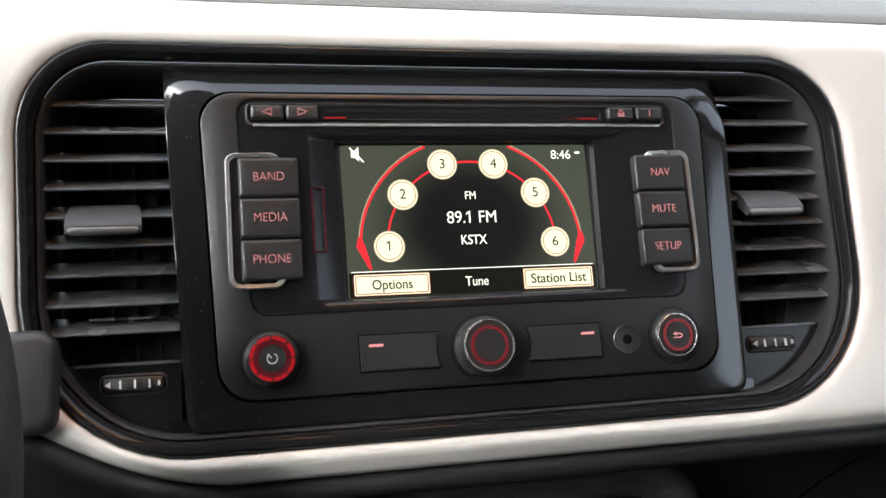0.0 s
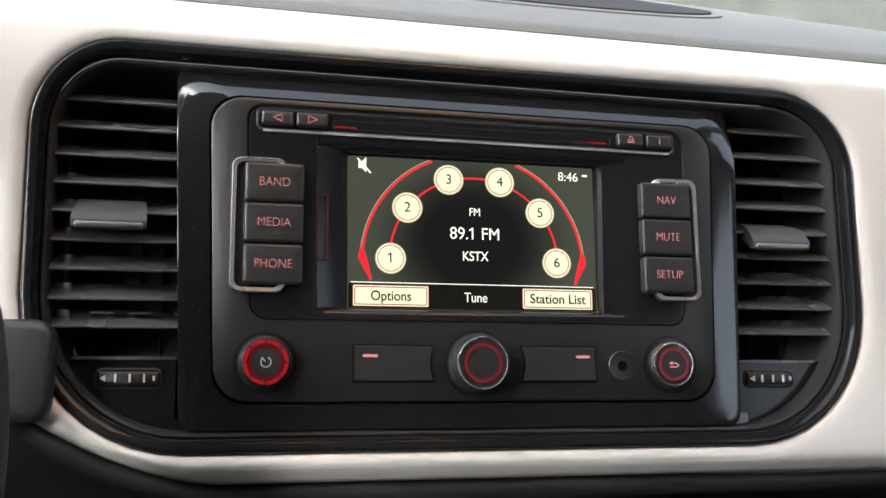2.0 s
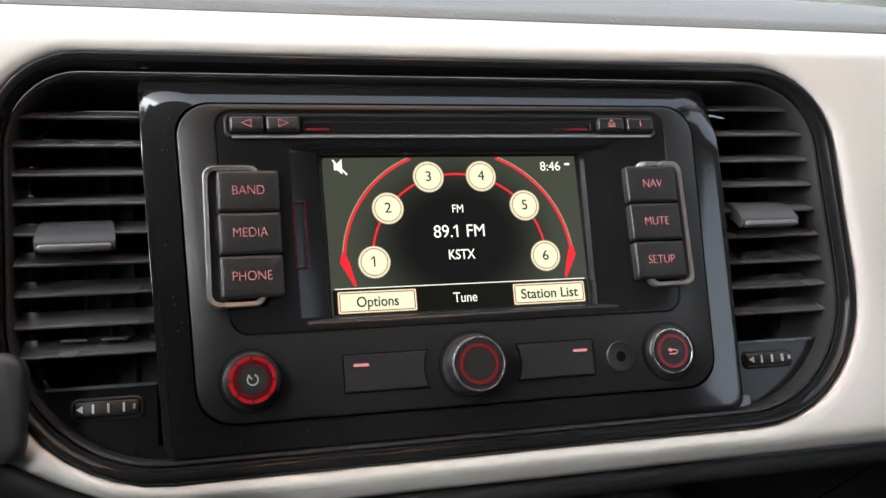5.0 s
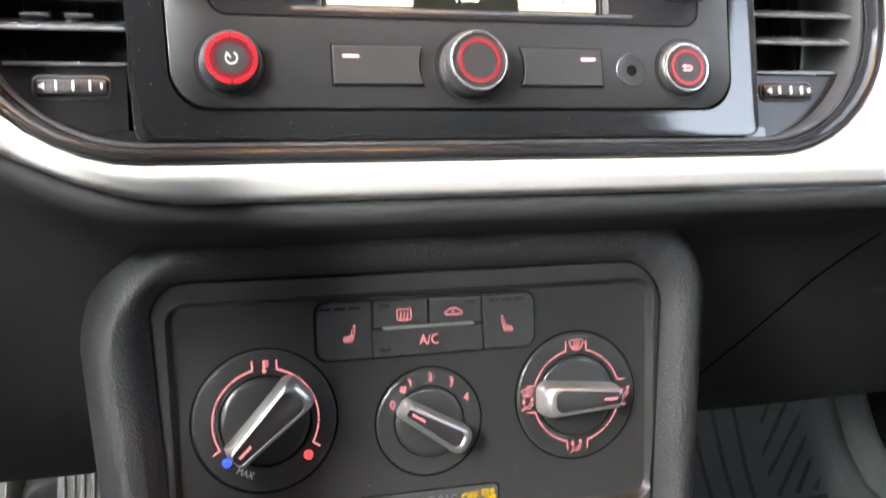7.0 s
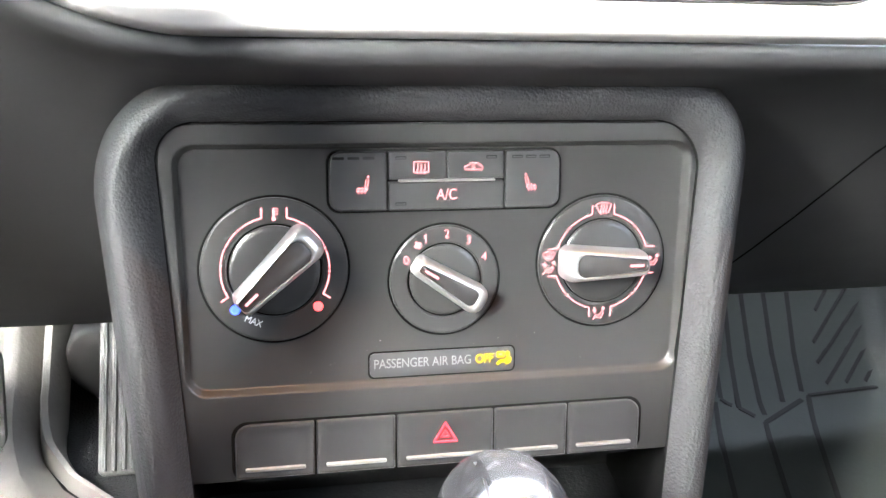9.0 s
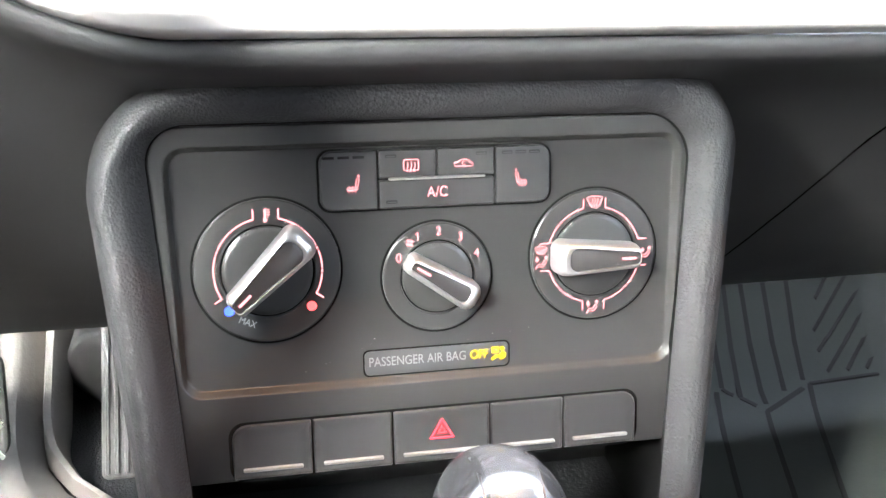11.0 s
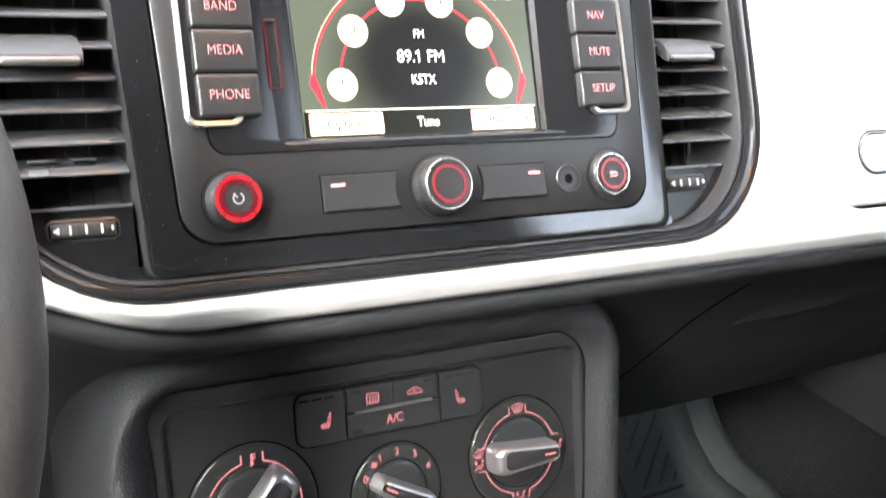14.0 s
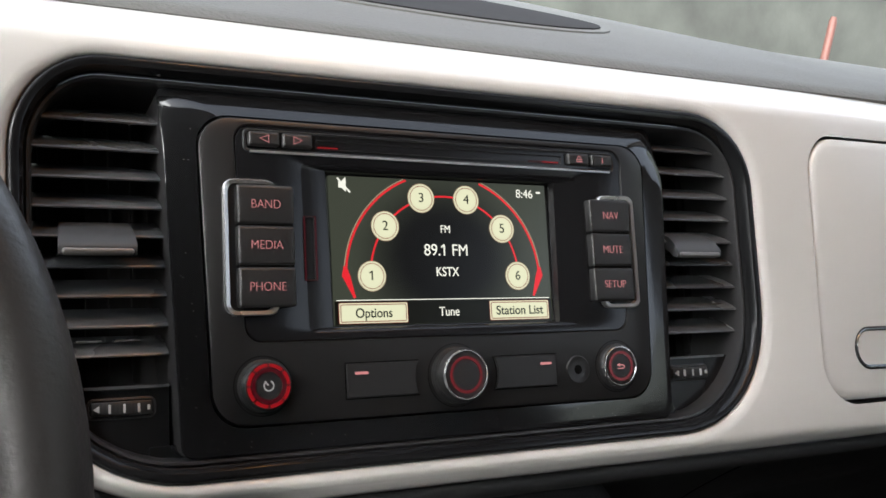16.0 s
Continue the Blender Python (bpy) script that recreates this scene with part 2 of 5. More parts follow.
def rr(cx, cz, w, h, r, y, k=0.0, n=6, rb=None):
    """Points of a rounded rectangle at depth y; k widens it per cm of height, rb is the lower corners' radius."""
    pts = []
    rb = r if rb is None else rb
    for sx, sz, a0, q in ((1, 1, 0, r), (-1, 1, 90, r), (-1, -1, 180, rb), (1, -1, 270, rb)):
        q = max(min(q, w / 2 - 0.001, h / 2 - 0.001), 0.002)
        for i in range(n + 1):
            a = radians(a0 + 90 * i / n)
            x, z = sx * (w / 2 - q) + q * math.cos(a), sz * (h / 2 - q) + q * math.sin(a)
            pts.append((cx + x * (1 + k * z), y, cz + z))
    return pts


def circle(cx, cz, r, y, n=48):
    return [(cx + r * math.cos(2 * math.pi * i / n), y, cz + r * math.sin(2 * math.pi * i / n)) for i in range(n)]


def loft(rings, first=False, last=False, bm=None, closed=True):
    """Skins a row of rings of equal length; caps the first and the last if told."""
    bm = bm or bmesh.new()
    vs = [[bm.verts.new(p) for p in ring] for ring in rings]
    for a, b in zip(vs, vs[1:]):
        m = len(a)
        for i in range(m if closed else m - 1):
            j = (i + 1) % m
            bm.faces.new((a[i], a[j], b[j], b[i]))
    if first:
        bm.faces.new(vs[0])
    if last:
        bm.faces.new(vs[-1])
    return bm


def plate(cx, cz, w, h, r, prof, k=0.0, n=6, bm=None, rb=None):
    """A solid rounded plate through (inset, depth) pairs from back to front."""
    return loft([rr(cx, cz, w - 2 * i, h - 2 * i, r - i, y, k, n, None if rb is None else rb - i) for i, y in prof], True, True, bm)


def turned(cx, cz, prof, n=48, bm=None):
    return loft([circle(cx, cz, max(r, 0.002), y, n) for r, y in prof], True, True, bm)


def ribbon(pts, width, y, closed=False, bm=None, thick=0.02):
    """A flat raised stroke along (x, z) points."""
    bm = bm or bmesh.new()
    m = len(pts)
    rows = []
    for i, (x, z) in enumerate(pts):
        if closed:
            (ax, az), (bx, bz) = pts[i - 1], pts[(i + 1) % m]
        else:
            (ax, az), (bx, bz) = pts[max(i - 1, 0)], pts[min(i + 1, m - 1)]
        d = math.hypot(bx - ax, bz - az) or 1
        nx, nz = -(bz - az) / d * width / 2, (bx - ax) / d * width / 2
        rows.append([(x + nx, y + thick, z + nz), (x + nx, y, z + nz), (x - nx, y, z - nz), (x - nx, y + thick, z - nz)])
    if closed:
        rows.append(rows[0])
    return loft(rows, not closed, not closed, bm)


def arc(cx, cz, rx, a0, a1, n=24, rz=None):
    return [(cx + rx * math.cos(radians(a0 + (a1 - a0) * i / n)), cz + (rz or rx) * math.sin(radians(a0 + (a1 - a0) * i / n))) for i in range(n + 1)]


def letters(name, body, height, x, y, z, material, parent, turn=0.0, stretch=1.0, bold=0.0):
    """Raised lettering in the built-in font, centred on x, z; height of a capital in cm."""
    cu = bpy.data.curves.new(name, "FONT")
    cu.body, cu.align_x, cu.align_y = body, "CENTER", "CENTER"
    cu.size, cu.extrude, cu.offset = height / 0.69, 0.01, bold
    tmp = bpy.data.objects.new(name, cu)
    scene.collection.objects.link(tmp)
    bpy.context.view_layer.update()
    me = bpy.data.meshes.new_from_object(tmp.evaluated_get(bpy.context.evaluated_depsgraph_get()))
    bpy.data.objects.remove(tmp)
    bm = bmesh.new()
    bm.from_mesh(me)
    bpy.data.meshes.remove(me)
    if "1" in body:
        # the built-in figure one is a bare bar: give it its flag
        cap = height
        spans = []
        for f in bm.faces:
            xs, zs = [v.co.x for v in f.verts], [v.co.y for v in f.verts]
            spans.append((min(xs), max(xs), min(zs), max(zs)))
        spans.sort()
        runs = []
        for q in spans:
            if runs and q[0] <= runs[-1][1] + 1e-4:
                runs[-1] = [runs[-1][0], max(runs[-1][1], q[1]), min(runs[-1][2], q[2]), max(runs[-1][3], q[3])]
            else:
                runs.append(list(q))
        for x0, x1, z0, z1 in runs:
            if x1 - x0 < 0.3 * cap and z1 - z0 > 0.8 * cap:
                w = x1 - x0
                loft([[(x0 + 0.2 * w, z1, d), (x0 - 0.24 * cap, z1 - 0.18 * cap, d), (x0 - 0.24 * cap, z1 - 0.18 * cap - w, d), (x0 + 0.2 * w, z1 - 1.1 * w, d)] for d in (-0.01, 0.0101)], True, True, bm)
    bm.transform(Matrix.Translation((x, y, z)) @ Matrix.Rotation(radians(turn), 4, "Y") @ Matrix.Rotation(radians(90), 4, "X") @ Matrix.Diagonal((stretch, 1, 1, 1)))
    return part(name, bm, material, parent)


# ---- ivory dash panel ----
MX = 0.5          # middle line of the radio and its bezel


def bulge(z):
    """The lower border of the opening stands forward of the radio's face."""
    return -0.6 * min(1.0, max(0.0, (-z - 2.0) / 5.5))


def opening(off, y, n=10):
    """Outline of the opening for radio and vents: wider at the top, softer at the foot."""
    top, bot, left, right = 9.0 + off, -8.3 - off, -18.3 - off, 20.1 + off
    pts = []
    w, h, cx, cz = right - left, top - bot, (left + right) / 2, (top + bot) / 2
    for sx, sz, a0, qx, qz in ((1, 1, 0, 4.2, 4.0), (-1, 1, 90, 3.6, 4.0), (-1, -1, 180, 6.2, 6.4), (1, -1, 270, 6.4, 6.8)):
        qx, qz = qx + off, qz + off
        for i in range(n + 1):
            a = radians(a0 + 90 * i / n)
            x, z = sx * (w / 2 - qx) + qx * math.cos(a), sz * (h / 2 - qz) + qz * math.sin(a)
            lean = 0.055 * min(0.0, z + 1)
            pts.append((cx + x - (lean if x < 0 else -lean), y + bulge(cz + z), cz + z))
    return pts


def low_edge(x):
    """Lower edge of the ivory panel: level along the middle, lifting towards the steering column."""
    if x > -10:
        return -9.52
    return -9.52 + 0.072 * (-10 - x) ** 1.78


def inside(p, poly):
    hit = False
    for (ax, az), (bx, bz) in zip(poly, poly[1:] + poly[:1]):
        if (az > p[1]) != (bz > p[1]) and p[0] < (bx - ax) * (p[1] - az) / (bz - az) + ax:
            hit = not hit
    return hit


def bow(x):
    """How far the dashboard falls away towards its ends."""
    return 0.0016 * max(0, abs(x - 1) - 19) ** 2


def face_depth(x, z):
    """Depth of the ivory skin: rolled back along its upper and lower edges, bowed away at the sides."""
    up = float(np.interp(z, (8.6, 9.3, 9.55, 9.75, 10.0, 10.6, 11.25, 11.75, 12.1, 12.3), (0, 0.015, 0.06, 0.15, 0.36, 0.92, 1.55, 2.2, 3.4, 6.0)))
    d = z - low_edge(max(x, -24))
    down = float(np.interp(d, (0, 0.03, 0.08, 0.16, 0.35, 0.5, 0.62, 0.8, 1.0), (1.55, 1.0, 0.72, 0.57, 0.35, 0.18, 0.08, 0.02, 0))) + bulge(z)
    return up + down + bow(x)


def ivory_panel():
    holder = thing("dashboard", "glossy ivory painted dashboard with rounded radio opening", "dashboard")
    hole_a = [(x, z) for x, _, z in opening(0.6, 0)]
    hole_b = [(x, z) for x, _, z in rr(41.5, 0.45, 34.6, 16.0, 2.4, 0, -0.0037, n=10)]
    xs = [-46 + 0.6 * i for i in range(191)]
    rim = [(x, low_edge(max(x, -24))) for x in xs] + [(x, 12.3) for x in reversed(xs)]
    pts, edges = [], []
    for loop in (hole_a, hole_b, rim):
        base = len(pts)
        pts += loop
        edges += [(base + i, base + (i + 1) % len(loop)) for i in range(len(loop))]
    for x in xs:
        e = low_edge(max(x, -24))
        rows = [12.2, 12.1, 11.93, 11.75, 11.5, 11.25, 11.0, 10.7, 10.4, 10.15, 10.0, 9.87, 9.75, 9.65, 9.55, 9.4, 9.25, 9.0, 8.6] + [e + d for d in (0.06, 0.15, 0.22, 0.3, 0.4, 0.5, 0.65, 0.8, 0.95, 1.1, 1.3, 1.5, 1.8)] + [6, 3, 0, -3, -6]
        for z in rows:
            if e + 0.03 < z < 12.28 and not inside((x, z), hole_a) and not inside((x, z), hole_b):
                pts.append((x, z))
    from mathutils.geometry import delaunay_2d_cdt
    vs, _, faces, *_ = delaunay_2d_cdt([Vector(p) for p in pts], edges, [], 0, 1e-4)
    bm = bmesh.new()
    made = [bm.verts.new((v.x, face_depth(v.x, v.y), v.y)) for v in vs]
    for f in faces:
        c = (sum(vs[i].x for i in f) / len(f), sum(vs[i].y for i in f) / len(f))
        if inside(c, rim) and not inside(c, hole_a) and not inside(c, hole_b):
            bm.faces.new([made[i] for i in f])
    skin = part("skin", bm, WHITE, holder)
    # even shading from the slope of the surface itself
    normals = []
    for v in skin.data.vertices:
        x, z, q = v.co.x * 100, v.co.z * 100, 0.1
        gx = (face_depth(x + 0.5, z) - face_depth(x - 0.5, z)) / 1.0
        gz = (face_depth(x, min(z + q, 12.3)) - face_depth(x, max(z - q, low_edge(max(x, -24))))) / (min(z + q, 12.3) - max(z - q, low_edge(max(x, -24))))
        normals.append(Vector((gx, -1.0, gz)).normalized())
    skin.data.normals_split_custom_set_from_vertices(normals)
    # rolled edge round the opening
    first = [(x, face_depth(x, z), z) for x, _, z in opening(0.6, 0)]
    second = [(x, 0.6 * face_depth(x, z) + 0.4 * y, z) for x, y, z in opening(0.44, 0.03)]
    third = [(x, 0.25 * face_depth(x, z) + 0.75 * y, z) for x, y, z in opening(0.29, 0.06)]
    part("opening_edge", loft([first, second, third, opening(0.17, 0.10), opening(0.08, 0.15), opening(0.02, 0.21), opening(0.0, 0.30), opening(0.0, 1.8)]), WHITE, holder, smooth=60)
    # glovebox door in its shut line
    door = part("glovebox_door", plate(41.5, 0.45, 34.2, 15.6, 2.2, [(0, 1.0), (0, 0.35), (0.06, 0.12), (0.2, 0.02), (0.6, 0.0), (4, -0.05)], -0.0037, n=10), WHITE, holder, "closed ivory glovebox door")
    part("shut_line", loft([rr(41.5, 0.45, 34.6, 16.0, 2.4, 0.4, -0.0037, n=8), rr(41.5, 0.45, 34.6, 16.0, 2.4, 1.05, -0.0037, n=8), rr(41.5, 0.45, 33.6, 15.0, 2.2, 1.05, -0.0037, n=8)]), DARK, holder)
    h = part("glovebox_handle", plate(32.6, -4.4, 11.2, 2.3, 1.1, [(0, 0.9), (0, -0.07), (0.05, -0.12), (0.12, -0.10), (0.28, 0.16), (0.6, 0.55), (0.95, 0.72)], n=10), PULL, holder, "recessed silver pull handle")
    part("handle_gap", loft([rr(32.6, -4.4, w, w - 8.9, (w - 8.9) / 2, y, n=10) for w, y in ((11.42, -0.045), (11.42, -0.052), (11.18, -0.052), (11.1, 0.1))]), DARK, holder)
    return holder


ivory_panel()

# ---- grey dash top with speaker grille, lower dash ----
def crown(x, y):
    """The dash top swells a little towards the windscreen, most along the middle of the car."""
    return 1.9 * min(1.0, max(0.0, (y - 6) / 28)) * max(0.0, 1 - ((x - 2) / 48) ** 2)


def dash_top():
    bm = bmesh.new()
    rows = []
    for i in range(55):
        x = -81 + 3.0 * i
        rows.append([(x, y, z + crown(x, y)) for y, z in ((3.0, 11.2), (2.4, 11.9), (2.7, 12.4), (3.6, 13.0), (5.5, 14.2), (9, 16.2), (14, 18.9), (20, 21.9), (27, 25.2), (34, 28.4), (36, 29.2), (36, 24))])
    loft(rows, bm=bm, closed=False)
    ob = solid("dash_top", bm, DASHTOP, "soft grained grey dash top under the windscreen", "dash top", "structure", smooth=60)
    return ob


dash_top()


def on_top(x, y):
    """Height of the dash top at a depth y beyond its front edge."""
    table = ((3.6, 13.0), (5.5, 14.2), (9, 16.2), (14, 18.9), (20, 21.9), (27, 25.2), (34, 28.4))
    return float(np.interp(y, [a for a, _ in table], [b for _, b in table])) + crown(x, y)


def speaker():
    holder = thing("dash_speaker", "dark oval speaker grille let into the dash top", "speaker")
    for name, off, lift, m in (("rim", 0.0, 0.12, DASHTOP), ("mesh", 0.7, 0.22, DARK)):
        ring = []
        for i in range(48):
            a = 2 * math.pi * i / 48
            x = 6.0 + (15.5 - off) * math.cos(a)
            y = 14.2 + (5.6 - off) * math.sin(a)
            ring.append((x, y, on_top(x, y) + lift))
        inner = [(6.0 + (x - 6.0) * 0.93, 14.2 + (y - 14.2) * 0.86, on_top(x, 14.2 + (y - 14.2) * 0.86) + lift) for x, y, z in ring]
        low = [(x, y, z - 0.5) for x, y, z in ring]
        if name == "rim":
            part(name, loft([low, ring, inner]), m, holder)
        else:
            part(name, loft([low, ring], False, True), m, holder)


speaker()


SEAM = ((22.9, -20.6), (23.3, -17.8), (23.7, -15.8), (24.1, -14.0), (24.9, -11.2))
UNDER = ((2.6, -10.62), (6.6, -10.95), (9.0, -11.9), (12.0, -13.3), (15.0, -15.0), (18.5, -16.9), (22.5, -18.9), (27.0, -21.0), (30.5, -22.5), (32.0, -23.0), (36.0, -23.3))


def under_depth(x, z):
    """How deep the undercut face below the ivory panel lies."""
    return float(np.interp(-z, [-b for _, b in UNDER], [a for a, _ in UNDER])) + bow(x)


def lower_dash():
    bm = bmesh.new()
    rows = []
    for i in range(109):
        x = -81 + 1.5 * i
        e = low_edge(max(x, -24))
        lip = [(2.2, e + 0.3), (1.05, e - 0.02), (0.75, e - 0.10), (0.66, e - 0.28), (0.70, e - 0.52), (0.86, e - 0.74), (1.3, e - 0.94)]
        f = max(0.0, e + 9.52)
        rows.append([(x, y + bow(x), z) for y, z in lip + [(y, z + f * max(0.0, 1 - i / 5)) for i, (y, z) in enumerate(UNDER)]])
    loft(rows, bm=bm, closed=False)
    solid("lower_dash", bm, DASHPLASTIC, "dark grained plastic lower dashboard", "dashboard", "structure", smooth=60)
    # diagonal shut line of the knee panel, let into the surface
    pts = []
    for i in range(25):
        z = SEAM[0][1] + (SEAM[-1][1] - SEAM[0][1]) * i / 24
        x = float(np.interp(z, [b for _, b in SEAM], [a for a, _ in SEAM]))
        pts.append((x, under_depth(x, z), z))
    seam = loft([[(x - 0.05, y - 0.03, z + 0.06), (x + 0.05, y - 0.03, z - 0.06), (x + 0.05, y + 0.3, z - 0.06), (x - 0.05, y + 0.3, z + 0.06)] for x, y, z in pts], True, True)
    solid("knee_panel_seam", seam, VOID, "dark diagonal shut line of the knee panel", "panel seam", "structure")
    # shallow pull moulded into the knee panel
    rows = []
    for i in range(33):
        u = i / 32
        f = math.sin(math.pi * u) ** 0.6
        x, low = 29.2 + 15.5 * u, -14.35 + 0.5 * u
        rows.append([(x, under_depth(x, z) - d * f, z) for d, z in ((-0.02, low + 1.5 * f), (0.12, low + 0.9 * f), (0.42, low + 0.25 * f), (0.60, low), (0.58, low - 0.14 * f), (0.30, low - 0.24 * f), (-0.05, low - 0.30 * f))])
    solid("knee_panel_pull", loft(rows, closed=False), DASHPLASTIC, "moulded finger pull in the dark knee panel", "pull", "structure", smooth=60)


lower_dash()


# ---- black bezel, vents ----
def bezel():
    holder = thing("centre_bezel", "glossy black bezel framing radio and air vents", "bezel")
    part("outer_rim", loft([opening(-0.03, 2.4), opening(-0.03, 0.22), opening(-0.08, 0.12), opening(-0.16, 0.065), opening(-0.27, 0.06), opening(-0.45, 0.13), opening(-0.62, 0.46), opening(-0.66, 0.85)]), RIM, holder)
    part("inner_rim", loft([opening(-0.66, 0.9), opening(-0.74, 0.74), opening(-0.86, 0.75), opening(-0.94, 0.95), opening(-0.98, 1.6), opening(-1.1, 4.5)]), SATIN, holder)
    part("back_wall", loft([opening(-1.25, 4.4), opening(-1.25, 4.6)], False, True), DARK, holder)
    # glossy raised block that carries the radio
    k = 0.0033
    def ring(w, h, r, y, drop=0.0):
        """The upper border falls back further than the sides."""
        pts = rr(MX + 0.05, 0.25, w, h, r, y, k, 8)
        full = []
        for p, q in zip(pts, pts[1:] + pts[:1]):
            full.append(p)
            if abs(p[2] - q[2]) > 3:
                for z in ((5.2, 4.6, 3.5, 0.0) if p[2] > q[2] else (0.0, 3.5, 4.6, 5.2)):
                    f = (z - p[2]) / (q[2] - p[2])
                    full.append((p[0] + (q[0] - p[0]) * f, y, z))
        ease = lambda f: f * f * (3 - 2 * f)
        up = lambda z: drop * ease(min(1.0, max(0.0, (z - 4.8) / 3.05)))
        return [(x, yy + up(z), z + 0.33 * up(z)) for x, yy, z in full]
    part("surround_side", loft([ring(25.56, 15.16, 0.5, 4.4), ring(25.56, 15.16, 0.5, 0.2, 0.98)]), DARK, holder)
    part("radio_surround", loft([ring(25.6, 15.2, 0.5, 0.17, 0.98), ring(25.57, 15.17, 0.5, 0.135, 0.95), ring(25.50, 15.1, 0.5, 0.125, 0.9), ring(24.9, 14.65, 0.7, 0.118, 0.64), ring(24.4, 14.2, 0.9, 0.112, 0.43), ring(23.9, 13.8, 1.1, 0.106, 0.26), ring(23.4, 13.4, 1.3, 0.10, 0.12), ring(23.0, 13.1, 1.4, 0.10), ring(22.9, 13.0, 1.4, 0.6)]), GLOSS, holder, smooth=50)
    # closing panels below the vents
    part("lower_panel", loft([rr(MX, -7.3, 27, 1.1, 0.1, 1.9), rr(MX, -7.35, 27, 1.1, 0.1, 1.1)], False, True), GLOSS, holder)


bezel()


def half_span(z, side):
    """Where the inner rim stands at a height, for slat ends."""
    best = None
    pts = opening(-0.8, 0)
    for a, b in zip(pts, pts[1:] + pts[:1]):
        if (a[2] - z) * (b[2] - z) <= 0 and abs(a[2] - b[2]) > 1e-6:
            x = a[0] + (b[0] - a[0]) * (z - a[2]) / (b[2] - a[2])
            if (x > MX) == (side > 0):
                best = x
    return best if best is not None else side * 15


def air_vent(side, levels, tab_at, wheel_x):
    inner = -12.15 if side < 0 else 13.25
    holder = thing("air_vent", "black air vent with horizontal slats and a centre tab", "air vent", group="dash air vents")
    for z in levels:
        outer = half_span(min(z, 7.4), side) + side * (0.5 if z > 6 else 0.0)
        a, b = sorted((inner, outer))
        prof = [(1.25, z - 0.07), (1.15, z - 0.02), (1.18, z + 0.05), (1.4, z + 0.2), (2.0, z + 0.5), (3.0, z + 0.86), (3.0, z + 0.76), (2.0, z + 0.36)]
        part("slat", loft([[(a, y, zz) for y, zz in prof], [(a + 0.05, y, zz) for y, zz in prof], [(b - 0.05, y, zz) for y, zz in prof], [(b, y, zz) for y, zz in prof]], True, True), VENT, holder, smooth=30)
    for i in range(5):
        x = inner + side * (0.9 + 0.95 * i)
        part("vane", plate(x, 1.6, 0.14, 11.6, 0.05, [(0, 4.4), (0, 3.95)], n=2), DARK, holder)
    if side < 0:
        for x in (-15.2, -13.7):
            part("vane_link", plate(x, -2.5, 0.95, 0.07, 0.02, [(0, 2.6), (0, 1.5)], n=2), VENT, holder)
    x0, x1, tz = tab_at
    cx, w = (x0 + x1) / 2, x1 - x0
    tab = part("tab", loft([[(cx - w / 2 * f, y, tz + z), (cx + w / 2 * f, y, tz + z), (cx + w / 2 * f, y2, tz + z2), (cx - w / 2 * f, y2, tz + z2)] for f, y, z, y2, z2 in
                            ((0.84, 2.6, 0.82, 2.7, 0.3), (0.88, 1.7, 0.70, 1.8, 0.0), (0.94, 1.0, 0.40, 1.1, -0.35), (0.985, 0.5, -0.02, 0.62, -0.7), (1.0, 0.28, -0.32, 0.4, -0.78), (1.0, 0.22, -0.42, 0.3, -0.76), (0.985, 0.2, -0.50, 0.24, -0.72))], True, True), TAB, holder)
    part("tab_edge", plate(cx, tz - 0.66, w * 0.92, 0.27, 0.13, [(0, 0.5), (0, 0.19), (0.04, 0.14), (0.1, 0.12)], n=5), STRIP, tab)
    # foot panel with the thumb wheel
    outer = half_span(-5.2, side)
    a, b = sorted((inner, outer))
    levels_down = [-4.35 - 0.2 * i for i in range(15)]
    edge = [(half_span(z, side), z) for z in levels_down] + [(inner, levels_down[-1]), (inner, -4.35)]
    part("foot_panel", loft([[(x, y, z) for x, z in edge] for y in (3.5, 1.35)], True, True), RIM, holder)
    part("ledge", plate((a + b) / 2, -4.38, b - a, 0.12, 0.05, [(0, 3.0), (0, 1.15)], n=2), VENT, holder)
    part("wheel_well", plate(wheel_x, -5.2, 2.66, 0.86, 0.3, [(0, 1.38), (0, 1.28), (0.08, 1.25), (0.13, 1.4), (0.16, 1.8)], n=5), SATIN, holder)
    rows = []
    for i in range(46):
        t = -1.16 + 2.32 * i / 45
        f = 0.012 * (1 if i % 3 else 0) - 0.14 * (t / 1.15) ** 2
        rows.append([(wheel_x + t, 1.06 - f + d, -5.2 + zz) for d, zz in ((0.5, -0.30), (0.05, -0.27), (0, -0.18), (0, 0.18), (0.05, 0.27), (0.5, 0.30))])
    wheel = loft(rows, True, True)
    wh = part("thumb_wheel", wheel, KEY, holder, "ribbed black thumb wheel")
    for dx in (-0.5, 0.06, 0.62, 1.0):
        part("mark", plate(wheel_x + dx, -5.2, 0.08, 0.36 if dx < 0.9 else 0.2, 0.03, [(0, 1.1), (0, 0.985)], n=2), SOFTPRINT, wh)
    part("arrow", loft([[(wheel_x - 0.88, y, -5.06), (wheel_x - 0.88, y, -5.34), (wheel_x - 1.1, y, -5.2)] for y in (1.15, 1.04)], True, True), SOFTPRINT, wh)
    return holder


air_vent(-1, (6.5, 5.3, 4.1, 2.9, 1.7, 0.48, -0.72, -1.95, -3.1), (-16.45, -13.5, 1.62), -14.0)
air_vent(1, (7.0, 5.72, 4.4, 3.15, 1.9, 0.65, -0.6, -1.82, -3.05), (14.35, 17.4, 1.75), 15.35)


